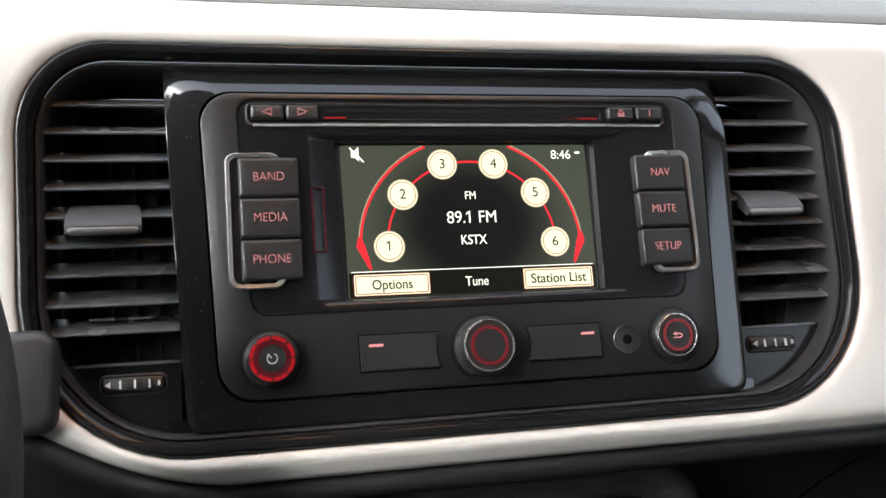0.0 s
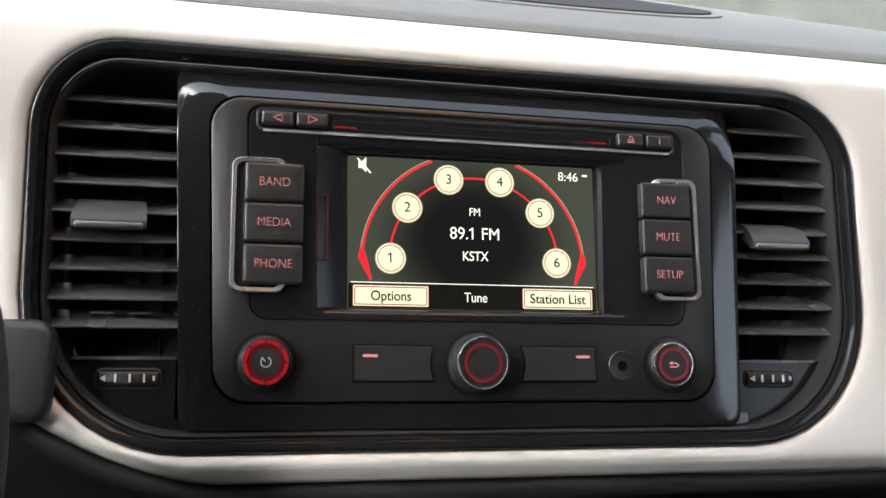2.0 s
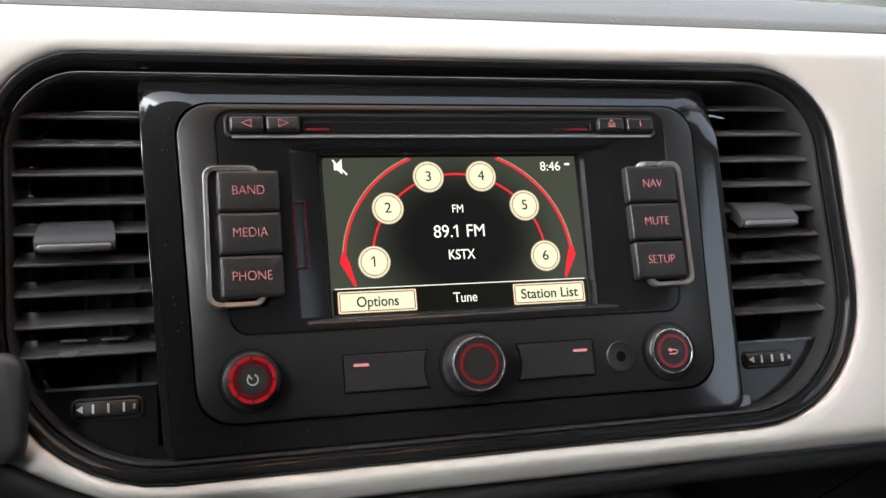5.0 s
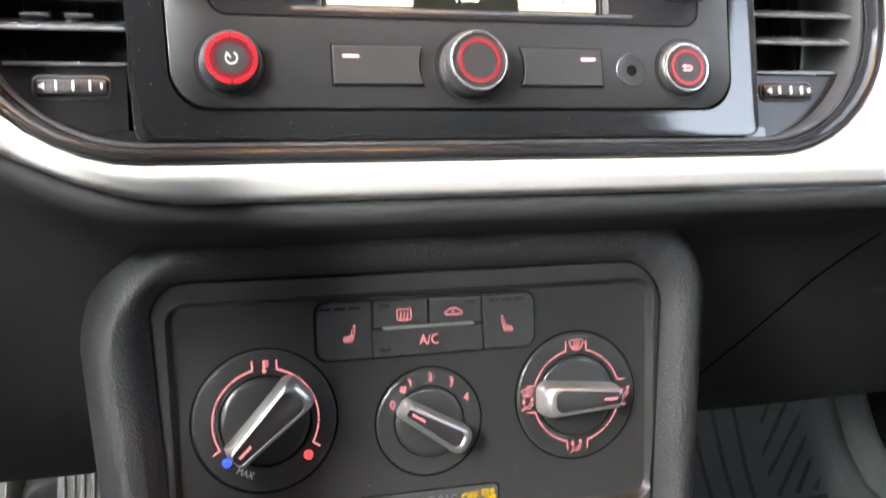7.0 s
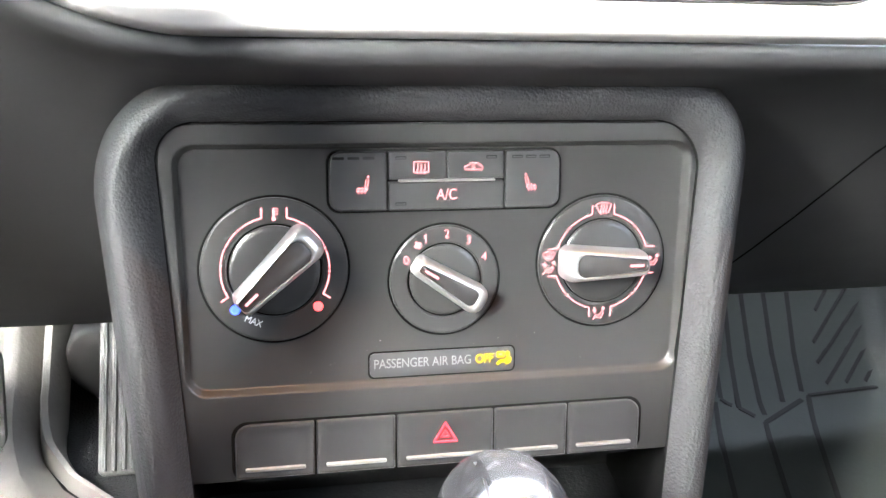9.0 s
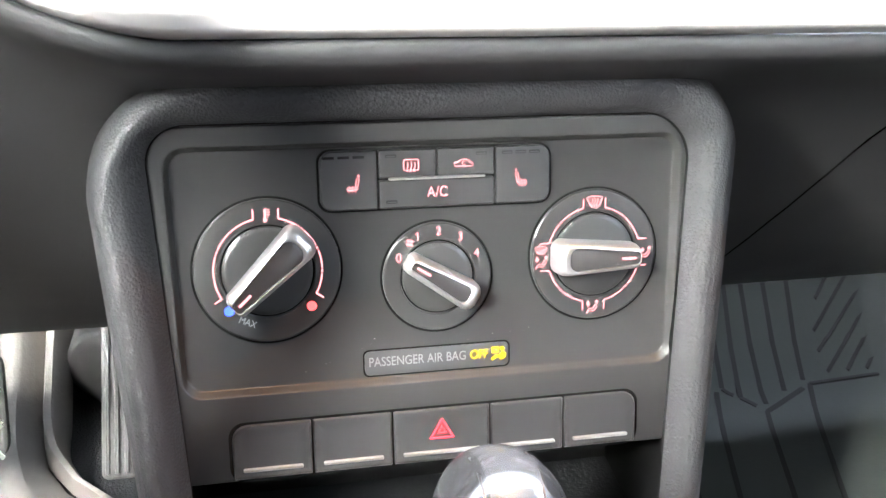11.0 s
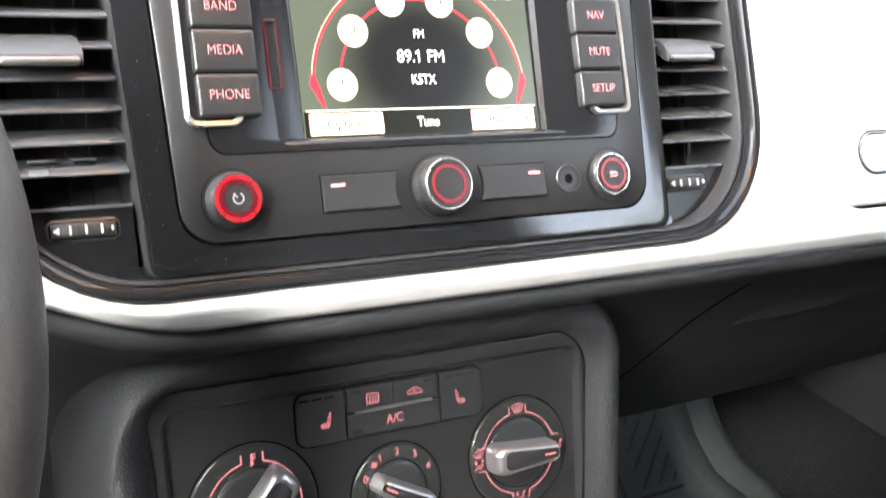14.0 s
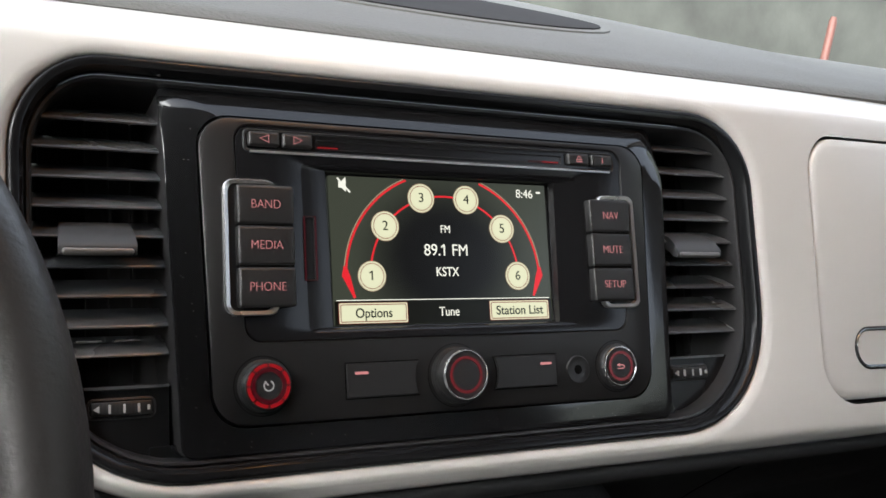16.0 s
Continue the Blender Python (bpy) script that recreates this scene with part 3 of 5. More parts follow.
# ---- radio ----
def radio():
    holder = thing("car_radio", "double-height car radio with lit colour screen in the dash", "car radio")
    k = 0.0033
    # face plate with an aperture for the glossy screen panel
    part("face_plate", loft([rr(MX + 0.05, 0.25, 22.8, 12.9, 1.4, 1.2, k, 8), rr(MX + 0.05, 0.25, 22.8, 12.9, 1.4, 0.04, k, 8), rr(MX + 0.05, 0.25, 22.66, 12.76, 1.34, 0.0, k, 8), rr(MX + 0.08, 1.8, 20.1, 9.36, 0.75, 0.0, k, 8), rr(MX + 0.08, 1.8, 20.0, 9.26, 0.7, 0.10, k, 8)]), FACE, holder, "matt dark grey face plate")
    # glossy panel running down into the screen
    part("screen_panel", loft([rr(MX + 0.08, 1.8, 20.0, 9.26, 0.7, 0.10, k, 8), rr(MX + 0.08, 1.8, 19.9, 9.16, 0.7, 0.03, k, 8), rr(MX + 0.1, 1.2, 14.4, 7.5, 0.3, 0.03, k, 8), rr(MX + 0.1, 1.2, 14.2, 7.3, 0.25, 0.08, k, 8), rr(MX + 0.1, 1.17, 12.0, 6.95, 0.06, 0.27, k, 8), rr(MX + 0.1, 1.17, 11.75, 6.9, 0.06, 0.60, k, 8), rr(MX + 0.1, 1.17, 11.5, 6.72, 0.05, 0.66, k, 8)]), SCREENTRIM, holder, "glossy black screen surround")
    # display
    sx, sz, sy = MX + 0.1, 1.17, 0.62
    disp = part("display", plate(sx, sz, 11.5, 6.75, 0.05, [(0, 0.9), (0, sy)], n=2), SCBACK, holder, "lit radio tuning display")
    y = sy - 0.012
    for s in (-1, 1):
        part("outer_arc", ribbon([(sx + s * x, z) for x, z in arc(0, -0.1, 5.1, 2, 67.5, 30, 4.95)], 0.1, y, thick=0.01), SCRED, disp)
        part("arc_edge", ribbon([(sx + s * x, z) for x, z in arc(0, -0.1, 5.19, 3, 66.5, 30, 5.04)], 0.05, y, thick=0.009), SCEDGE, disp)
        part("pointer", loft([[(sx + s * a, yy, b) for a, b in ((5.2, 0.45), (5.3, 0.02), (4.76, -1.0), (4.66, -0.97), (4.9, 0.0), (5.06, 0.45))] for yy in (y + 0.008, y - 0.002)], True, True), SCRED, disp)
    part("preset_arc", ribbon([(sx + x, z) for x, z in arc(0, 0.0, 3.9, 2, 178, 60, 3.78)], 0.09, y, thick=0.01), SCRED, disp)
    for d, (dx, dz) in enumerate(((-3.85, 0.0), (-3.1, 2.3), (-1.2, 3.66), (1.2, 3.66), (3.1, 2.3), (3.85, 0.0))):
        part("preset_rim", turned(sx + dx, dz, [(0.70, y), (0.70, y - 0.012)], 32), SCEDGE, disp)
        b = part("preset", turned(sx + dx, dz, [(0.665, y), (0.665, y - 0.02)], 32), CREAM, disp)
        part("preset_ring", ribbon(arc(sx + dx, dz, 0.575, 0, 360, 36), 0.035, y - 0.024, thick=0.01), SCRIM, disp)
        letters("digit", str(d + 1), 0.44, sx + dx, y - 0.03, dz, SCINK, disp)
    letters("band_text", "FM", 0.36, sx, y - 0.01, 2.2, SCWHITE, disp, stretch=0.85)
    letters("frequency_text", "89.1 FM", 0.54, sx, y - 0.01, 1.2, SCWHITE, disp, stretch=0.93)
    letters("station_text", "KSTX", 0.42, sx, y - 0.01, 0.18, SCWHITE, disp, stretch=0.82, bold=0.004)
    letters("clock_text", "8:46", 0.41, sx + 4.52, y - 0.01, 4.06, SCWHITE, disp, stretch=0.98)
    part("clock_mark", plate(sx + 5.35, 4.17, 0.24, 0.1, 0.01, [(0, y), (0, y - 0.01)], n=1), SCWHITE, disp)
    mute = loft([[(sx + a, yy, b) for a, b in ((-5.3, 4.0), (-5.15, 4.0), (-4.95, 3.82), (-4.95, 4.5), (-5.15, 4.3), (-5.3, 4.3))] for yy in (y, y - 0.01)], True, True)
    ribbon([(sx - 5.35, 4.45), (sx - 4.75, 3.8)], 0.07, y - 0.012, bm=mute)
    part("mute_symbol", mute, SCWHITE, disp)
    part("divider", ribbon([(sx - 5.6, -1.08), (sx + 5.6, -1.08)], 0.04, y, thick=0.008), SCWHITE, disp)
    part("soft_bar", plate(sx, -1.66, 11.4, 1.06, 0.02, [(0, y + 0.006), (0, y + 0.001)], n=1), SCINK, disp)
    for body, dx, w, wide in (("Options", -3.83, 3.38, 0.9), ("Station List", 3.85, 3.38, 0.97)):
        part("soft_button_rim", plate(sx + dx, -1.66, w, 0.94, 0.06, [(0, y), (0, y - 0.01)], n=2), SCRIM, disp)
        part("soft_button", plate(sx + dx, -1.66, w - 0.06, 0.90, 0.05, [(0, y), (0, y - 0.02)], n=2), CREAM, disp)
        part("soft_button_line", ribbon([(px, pz) for px, _, pz in rr(sx + dx, -1.66, w - 0.2, 0.76, 0.06, 0, n=3)], 0.04, y - 0.024, True, thick=0.008), SCRIM, disp)
        letters("soft_text", body, 0.42, sx + dx, y - 0.03, -1.68, SCINK, disp, stretch=wide, bold=0.006)
    letters("tune_text", "Tune", 0.42, sx, y - 0.01, -1.68, SCWHITE, disp, stretch=0.85)
    # disc slot and the small keys beside it
    part("slot_frame", loft([rr(MX + 0.05, 5.78, 19.5, 1.0, 0.25, 0.03), rr(MX + 0.05, 5.78, 19.4, 0.9, 0.22, -0.04), rr(MX + 0.05, 5.78, 19.25, 0.76, 0.2, 0.0), rr(MX + 0.05, 5.78, 19.2, 0.72, 0.2, 0.35)], False, True), SATIN, holder)
    slot = part("disc_slot", loft([rr(MX + 0.05, 5.75, 13.0, 0.42, 0.1, 0.16), rr(MX + 0.05, 5.75, 13.0, 0.42, 0.1, -0.02), rr(MX + 0.05, 5.72, 12.8, 0.2, 0.1, 0.1)], False, True), DARK, holder)
    for s in (-1, 1):
        part("slot_light", ribbon([(MX + s * 6.35, 5.62), (MX + s * 5.4, 5.62)], 0.06, -0.03), DIMRED, slot)
    part("slot_glow", ribbon([(MX + 4.6, 5.62), (MX + 5.4, 5.62)], 0.05, -0.03), SLOTRED, slot)
    part("slot_lip", ribbon([(MX - 9.4, 5.28), (MX + 9.5, 5.28)], 0.09, -0.07, thick=0.1), SILVER, holder)
    for x, sym in ((-8.3, "l"), (-6.82, "r"), (8.0, "e"), (9.45, "i")):
        w = 1.36 if x < 0 else 1.28
        key = part("small_key", plate(x, 5.82, w, 0.62, 0.1, [(0, 0.3), (0, -0.14), (0.05, -0.2), (0.12, -0.22)], n=3), KEY, holder)
        if sym in "lr":
            s = 1 if sym == "r" else -1
            part("arrow", ribbon([(x - 0.18 * s, 5.98), (x - 0.18 * s, 5.66), (x + 0.2 * s, 5.82)], 0.045, -0.245, True), PINK, key)
        elif sym == "e":
            bm = ribbon([(x - 0.16, 5.8), (x + 0.16, 5.8), (x, 6.0)], 0.045, -0.245, True)
            part("eject_symbol", ribbon([(x - 0.17, 5.7), (x + 0.17, 5.7)], 0.05, -0.245, bm=bm), PINK, key)
        else:
            letters("info_letter", "i", 0.3, x, -0.24, 5.82, PINK, key)
    # side keys in their chrome brackets
    for s, bx, kx, words in ((-1, -9.0, -8.38, ("BAND", "MEDIA", "PHONE")), (1, 10.05, 9.55, ("NAV", "MUTE", "SETUP"))):
        part("key_bracket", loft([rr(bx, 1.15, 2.3, 5.75, 0.45, 0.03), rr(bx, 1.15, 2.3, 5.75, 0.45, -0.22), rr(bx, 1.15, 2.2, 5.65, 0.42, -0.28), rr(bx, 1.15, 1.9, 5.35, 0.36, -0.24), rr(bx, 1.15, 1.86, 5.3, 0.36, 0.05)]), CHROME, holder, "satin chrome key bracket")
        part("bracket_floor", plate(bx, 1.15, 1.9, 5.34, 0.36, [(0, 0.06), (0, 0.03)], n=4), DARK, holder)
        for word, z in zip(words, (2.93, 1.2, -0.55)):
            key = part("side_key", plate(kx, z, 2.46, 1.66, 0.12, [(0, 0.05), (0, -0.34), (0.05, -0.40), (0.14, -0.42), (0.6, -0.41)], n=3), KEY, holder)
            if z < 2:
                part("key_joint", plate(kx, z + 0.87, 2.36, 0.3, 0.02, [(0, 0.05), (0, -0.33)], n=2), VOID, holder)
            letters("key_word", word, 0.38, kx, -0.44, z, PINK, key, stretch=0.87, bold=-0.012)
    # card slot
    part("card_slot", loft([rr(-6.33, 1.15, 0.5, 2.8, 0.05, 0.04), rr(-6.33, 1.15, 0.5, 2.8, 0.05, -0.02), rr(-6.33, 1.15, 0.42, 2.7, 0.04, -0.02), rr(-6.33, 1.15, 0.4, 2.68, 0.04, 0.25)], False, True), SATIN, holder)
    part("card_slot_rim", ribbon([(-6.58, -0.25), (-6.08, -0.25), (-6.08, 2.55), (-6.58, 2.55)], 0.05, -0.03, True), CAPRED, holder)
    part("card_slot_light", ribbon([(-6.33, 0.2), (-6.33, 2.42)], 0.2, 0.2), CAPRED, holder)
    # knobs
    for x, kind in ((-8.6, "power"), (0.45, "tune"), (9.55, "back")):
        R = {"power": 1.08, "tune": 1.28, "back": 1.12}[kind]
        H = {"power": 0.78, "tune": 0.95, "back": 0.35}[kind]
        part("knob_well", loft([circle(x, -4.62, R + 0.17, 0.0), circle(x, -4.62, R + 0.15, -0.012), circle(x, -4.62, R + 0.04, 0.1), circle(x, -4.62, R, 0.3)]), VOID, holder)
        prof = [(R, 0.3), (R, -0.1), (R * 0.98, -H * 0.55), (R * 0.94, -H * 0.85), (R * 0.86, -H), (R * 0.6, -H - 0.02)]
        knob = part(kind + "_knob", turned(x, -4.62, prof, 64), KEY, holder, {"power": "round power knob with red ring", "tune": "ribbed rotary tuning knob", "back": "flat return button with chrome ring"}[kind])
        if kind != "back":
            ribs = bmesh.new()
            for i in range(56):
                a = 2 * math.pi * i / 56
                for j in range(3):
                    yy = -0.08 - j * H * 0.24
                    c, s_ = math.cos(a), math.sin(a)
                    q = R * (1.0 - 0.012 * j)
                    ring = lambda rad, h: [(x + rad * c - t * s_, yy + h * u, -4.62 + rad * s_ + t * c) for t, u in ((-0.04, -1), (0.04, -1), (0.04, 1), (-0.04, 1))]
                    loft([ring(q - 0.03, 0.085), ring(q + 0.02, 0.06)], False, True, ribs)
            part("grip_ribs", ribs, KEY, knob)
        top = -H - 0.02
        if kind == "power":
            for i in range(8):
                part("ring_light", ribbon(arc(x, -4.62, 0.83, i * 45 + 3, i * 45 + 42, 8), 0.14, top - 0.03, thick=0.05), RED, knob)
            part("cap_ring", ribbon(arc(x, -4.62, 0.64, 0, 357, 48), 0.14, top - 0.025, thick=0.04), CAPRED, knob)
            bm = ribbon(arc(x, -4.62, 0.2, 120, 425, 24), 0.05, top - 0.03)
            part("power_symbol", ribbon([(x - 0.02, -4.6), (x - 0.17, -4.43)], 0.05, top - 0.03, bm=bm), SOFTPRINT, knob)
        else:
            part("chrome_ring", loft([circle(x, -4.62, r, yy) for r, yy in ((R * q, -H * h) for q, h in ((0.885, 0.90), (0.875, 1.03), (0.855, 1.07), (0.825, 1.07), (0.805, 0.98)))]), CHROME, knob)
            part("ring_glow", ribbon(arc(x, -4.62, R * 0.60, 0, 357, 48), 0.13, top - 0.03, thick=0.04), DEEPRED, knob)
            if kind == "back":
                bm = ribbon([(x - 0.2, -4.74), (x + 0.12, -4.74), (x + 0.22, -4.66), (x + 0.12, -4.57), (x - 0.1, -4.57)], 0.05, top - 0.03)
                loft([[(x - 0.08, yy, -4.48), (x - 0.08, yy, -4.66), (x - 0.24, yy, -4.57)] for yy in (top, top - 0.03)], True, True, bm)
                part("return_symbol", bm, PINK, knob)
    # long keys with a concave end round the tuning knob
    for s, x0, x1, mx in ((-1, -4.92, -1.5, -4.25), (1, 2.45, 5.88, 5.28)):
        a, b = (x0, x1)
        outline = []
        for i in range(9):
            t = -0.74 + 1.48 * i / 8
            bow = 0.16 * (1 - (t / 0.74) ** 2)
            outline.append(((b - bow) if s < 0 else (a + bow), t))
        other = a if s < 0 else b
        outline += [(other, 0.74), (other, -0.74)]
        ring = lambda f, y: [((p - (a + b) / 2) * f + (a + b) / 2, y, -4.62 + q * (f if f == 1 else f - 0.04)) for p, q in outline]
        key = part("soft_key", loft([ring(1, 0.1), ring(1, -0.08), ring(0.985, -0.13)], True, True), KEY, holder)
        part("key_mark", plate(mx, -4.30, 0.62, 0.12, 0.02, [(0, -0.1), (0, -0.145)], n=2), PINK, key)
        part("key_gap", loft([[((p - (a + b) / 2) * 1.035 + (a + b) / 2, y, -4.62 + q * 1.08) for p, q in outline] for y in (0.05, -0.012)], False, True), VOID, holder)
    # jack socket
    sock = part("jack_socket", loft([circle(7.22, -4.68, r, y, 32) for r, y in ((0.68, 0.0), (0.64, -0.04), (0.59, -0.036), (0.50, -0.008), (0.36, -0.006), (0.18, -0.005))], False, False), FACE, holder)
    part("jack_hole", turned(7.22, -4.68, [(0.23, -0.002), (0.22, -0.012), (0.16, -0.012)], 24), VOID, sock)


radio()


# ---- centre console ----
CLIM = DASH @ pose(0, 0.0712, -0.2070, 7.3)


def tray(inset, y, n=8):
    """Outline of the climate panel: narrower towards its foot."""
    return rr(-0.3, 1.25, 22.86 - 2 * inset, 14.9 - 2 * inset, 1.3 - inset, y, 0.0022, n, 0.5)


def surround():
    def ring(inset, y, left=None, top=10.5, lean=0.0085):
        """One ring of the frame, open at its foot; the left flank may spread more than the right."""
        pts = []
        bot, n = -29.0, 24
        left = inset if left is None else left
        for sx, a0, ins in ((1, 0, inset), (-1, 90, left)):
            q = 3.4 - ins * 0.75 if sx > 0 else float(np.interp(ins, (-1.2, -0.06, 0.42, 0.75, 1.25, 2.12), (6.4, 5.4, 4.6, 3.8, 2.8, 1.5)))
            for i in range(n + 1):
                a = radians(a0 + 90 * i / n)
                half = 13.3 - ins
                x, z = sx * (half - q) + q * math.cos(a), top - inset - q + q * math.sin(a)
                pts.append((-0.65 + x * (1 + (0.0055 if x > 0 else lean) * min(0, z - 5)), y, z))
        for x, ins in ((-1, left), (1, inset)):
            pts.append((-0.65 + x * (13.3 - ins) * (1 + (0.0055 if x > 0 else lean) * (bot - 5)), y, bot))
        return pts
    holder = thing("console_surround", "padded grained dark surround of the climate panel", "console trim", CLIM)
    part("pad", loft([ring(-1.4, 13.0, -1.2, lean=0.0060), ring(-1.25, 8.0, -1.08, lean=0.0060), ring(-1.1, 4.5, -0.9, lean=0.0060), ring(-0.9, 2.8, -0.66, lean=0.0060), ring(-0.8, 1.5, -0.4, lean=0.0060), ring(-0.55, -0.1, -0.06, lean=0.0062), ring(-0.25, -1.0, 0.16, lean=0.0070), ring(0.25, -1.45, 0.42, lean=0.0078), ring(0.75, -1.55), ring(1.25, -1.25, 1.32, lean=0.0080), ring(1.6, -0.78, 1.86, lean=0.0071), ring(1.72, -0.55, 2.12, lean=0.0062)]), PAD, holder, smooth=70)
    # inner wall and flat back sheet coloured near black for the recess's shade
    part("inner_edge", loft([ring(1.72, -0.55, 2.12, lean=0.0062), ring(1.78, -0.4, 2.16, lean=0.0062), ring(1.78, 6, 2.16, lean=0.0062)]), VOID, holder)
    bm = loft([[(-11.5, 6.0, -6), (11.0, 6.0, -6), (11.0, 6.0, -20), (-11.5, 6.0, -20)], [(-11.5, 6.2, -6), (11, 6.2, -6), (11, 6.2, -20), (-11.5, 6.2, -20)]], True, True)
    solid("recess_shade_sheet", bm, VOID, "flat black sheet standing for the shade in the recess below the switches", "storage recess", "structure", m=CLIM)


surround()


def climate():
    holder = thing("climate_panel", "dark grey climate control panel with three rotary dials", "climate control", CLIM)
    y0 = 0.0
    inner = lambda i, y: rr(-0.3, 2.71, 21.9 - 2 * i, 10.58 - 2 * i, 0.9 - i * 0.5, y, 0.002, 8)
    part("fascia", loft([tray(0, 1.5), tray(0, -0.35), tray(0.08, -0.42), inner(0.06, -0.42), inner(0.11, -0.41), inner(0.15, -0.37), inner(0.28, -0.08), inner(0.32, -0.02), inner(0.37, 0.0), inner(5.0, 0.0)], False, True), PANEL, holder)
    # button bank
    part("bank_gap", plate(-0.2, 6.3, 10.0, 2.62, 0.55, [(0, 0.02), (0, -0.05)], n=6), VOID, holder)
    for x0, x1, z0, z1 in ((-5.1, -2.72, 5.08, 7.52), (2.3, 4.72, 5.08, 7.52), (-2.68, -0.23, 6.36, 7.52), (-0.2, 2.26, 6.36, 7.52), (-2.68, 2.26, 5.08, 6.26)):
        l = 0.5 if x0 < -5 else 0.06
        r = 0.5 if x1 > 4.7 else 0.06

        def outline(i_, y_):
            pts = []
            for px, pz, sx, sz, q, a0 in ((x1 - i_, z1 - i_, 1, 1, r, 0), (x0 + i_, z1 - i_, -1, 1, l, 90), (x0 + i_, z0 + i_, -1, -1, l, 180), (x1 - i_, z0 + i_, 1, -1, r, 270)):
                q = max(0.02, q - i_)
                pts += [(px - sx * q + q * math.cos(radians(a0 + 18 * j)), y_, pz - sz * q + q * math.sin(radians(a0 + 18 * j))) for j in range(6)]
            return pts
        part("bank_key", loft([outline(0, 0.0), outline(0, -0.16), outline(0.05, -0.22), outline(0.12, -0.23), outline(0.4, -0.22)], False, True), KEY, holder)
    part("bank_strip", plate(-0.2, 6.31, 4.1, 0.11, 0.05, [(0, -0.1), (0, -0.30), (0.02, -0.32)], n=3), STRIP, holder)
    letters("ac_text", "A/C", 0.44, -0.2, -0.245, 5.7, HOT, holder, stretch=0.85)
    # rear window symbol
    bm = ribbon([(x, z) for x, _, z in rr(-1.30, 6.87, 0.62, 0.44, 0.05, 0, n=3)], 0.04, -0.25, True)
    for dx in (-0.15, 0.0, 0.15):
        ribbon([(-1.30 + dx, 6.58), (-1.33 + dx, 6.72), (-1.27 + dx, 6.84), (-1.30 + dx, 6.98)], 0.04, -0.25, bm=bm)
    part("rear_window_symbol", bm, HOT, holder)
    # car symbol with a turning arrow
    bm = ribbon([(0.56, 6.74), (0.53, 6.86), (0.70, 6.92), (0.84, 7.02), (1.08, 7.01), (1.20, 6.91), (1.33, 6.85), (1.31, 6.74)], 0.04, -0.25, True)
    ribbon(arc(0.94, 6.87, 0.07, 60, 330, 10), 0.03, -0.25, bm=bm)
    part("recirculation_symbol", bm, HOT, holder)
    for cx, s in ((-3.74, 1), (3.44, -1)):
        bm = ribbon([(cx + 0.10 * s, 6.06), (cx + 0.20 * s, 6.06), (cx + 0.27 * s, 6.38), (cx + 0.15 * s, 6.38)], 0.03, -0.25, True)
        ribbon([(cx - 0.26 * s, 5.90), (cx + 0.16 * s, 5.92), (cx + 0.22 * s, 6.01), (cx - 0.22 * s, 6.02)], 0.03, -0.25, True, bm=bm)
        turned(cx + 0.24 * s, 6.50, [(0.05, -0.24), (0.05, -0.26)], 12, bm)
        for dx in (-0.16, -0.02, 0.12):
            ribbon([(cx + dx * s, 5.80), (cx + (dx - 0.03) * s, 5.89), (cx + (dx + 0.03) * s, 5.99), (cx + dx * s, 6.09)], 0.032, -0.262, bm=bm)
        part("seat_heater_symbol", bm, HOT, holder)
    for x in (-4.72, -4.10, -3.48):
        for z in (7.26,):
            part("indicator_window", plate(x, z, 0.48, 0.11, 0.02, [(0, -0.2), (0, -0.236)], n=2), VOID, holder)
    for x, z in ((-2.15, 7.26), (1.70, 7.26), (-2.15, 5.36), (2.82, 7.26), (3.42, 7.26), (4.02, 7.26)):
        slot = part("indicator_window", plate(x, z, 0.46, 0.13, 0.03, [(0, -0.2), (0, -0.234)], n=2), VOID, holder)
        part("indicator_lens", plate(x, z - 0.01, 0.40, 0.05, 0.02, [(0, -0.2), (0, -0.240)], n=2), KEY, slot)
    # dials
    for name, cx, cz, R, r, ang, head, nose, wh, wn in (("temperature_dial", -7.35, 2.72, 3.0, 1.90, 43.5, 2.22, 2.02, 0.80, 0.54), ("fan_dial", -0.25, 2.05, 2.36, 1.57, -32.0, 1.85, 1.60, 0.64, 0.45), ("air_dial", 6.78, 2.62, 2.90, 1.87, 179.0, 2.02, 1.84, 0.78, 0.55)):
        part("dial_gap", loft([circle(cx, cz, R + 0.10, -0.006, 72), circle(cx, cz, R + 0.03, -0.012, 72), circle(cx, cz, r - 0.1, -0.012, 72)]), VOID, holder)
        part("dial_ring", loft([circle(cx, cz, q, y, 72) for q, y in ((R, 0.06), (R - 0.01, -0.09), (R - 0.07, -0.15), (R - 0.2, -0.17), (r + 0.09, -0.17), (r + 0.05, -0.15), (r + 0.03, 0.0))], False, False), DIAL, holder, smooth=25)
        cap = part(name, turned(cx, cz, [(r - 0.05, 0.0), (r - 0.05, -0.13), (r - 0.09, -0.17), (r - 0.3, -0.21), (r * 0.3, -0.25)], 72), DIAL, holder, "rotary dial with chrome-edged grip")
        c, s = math.cos(radians(ang)), math.sin(radians(ang))

        def bar(hi, ni, si, y, n=8):
            """Outline of the grip: broad round head, slightly narrower blunt nose; insets at head, nose and sides."""
            pts = []
            a, b = wh - si, wn - si
            q = min(0.46, a * 0.75)
            for sg in (-1, 1):
                for i in range(n + 1):
                    t = radians(90 * i / n) if sg > 0 else radians(-90 + 90 * i / n)
                    pts.append((head - hi - q + q * math.cos(t), sg * (a - q) + q * math.sin(t)))
            q = min(0.26, b * 0.7)
            for sg in (1, -1):
                for i in range(n + 1):
                    t = radians(90 + 90 * i / n) if sg > 0 else radians(180 + 90 * i / n)
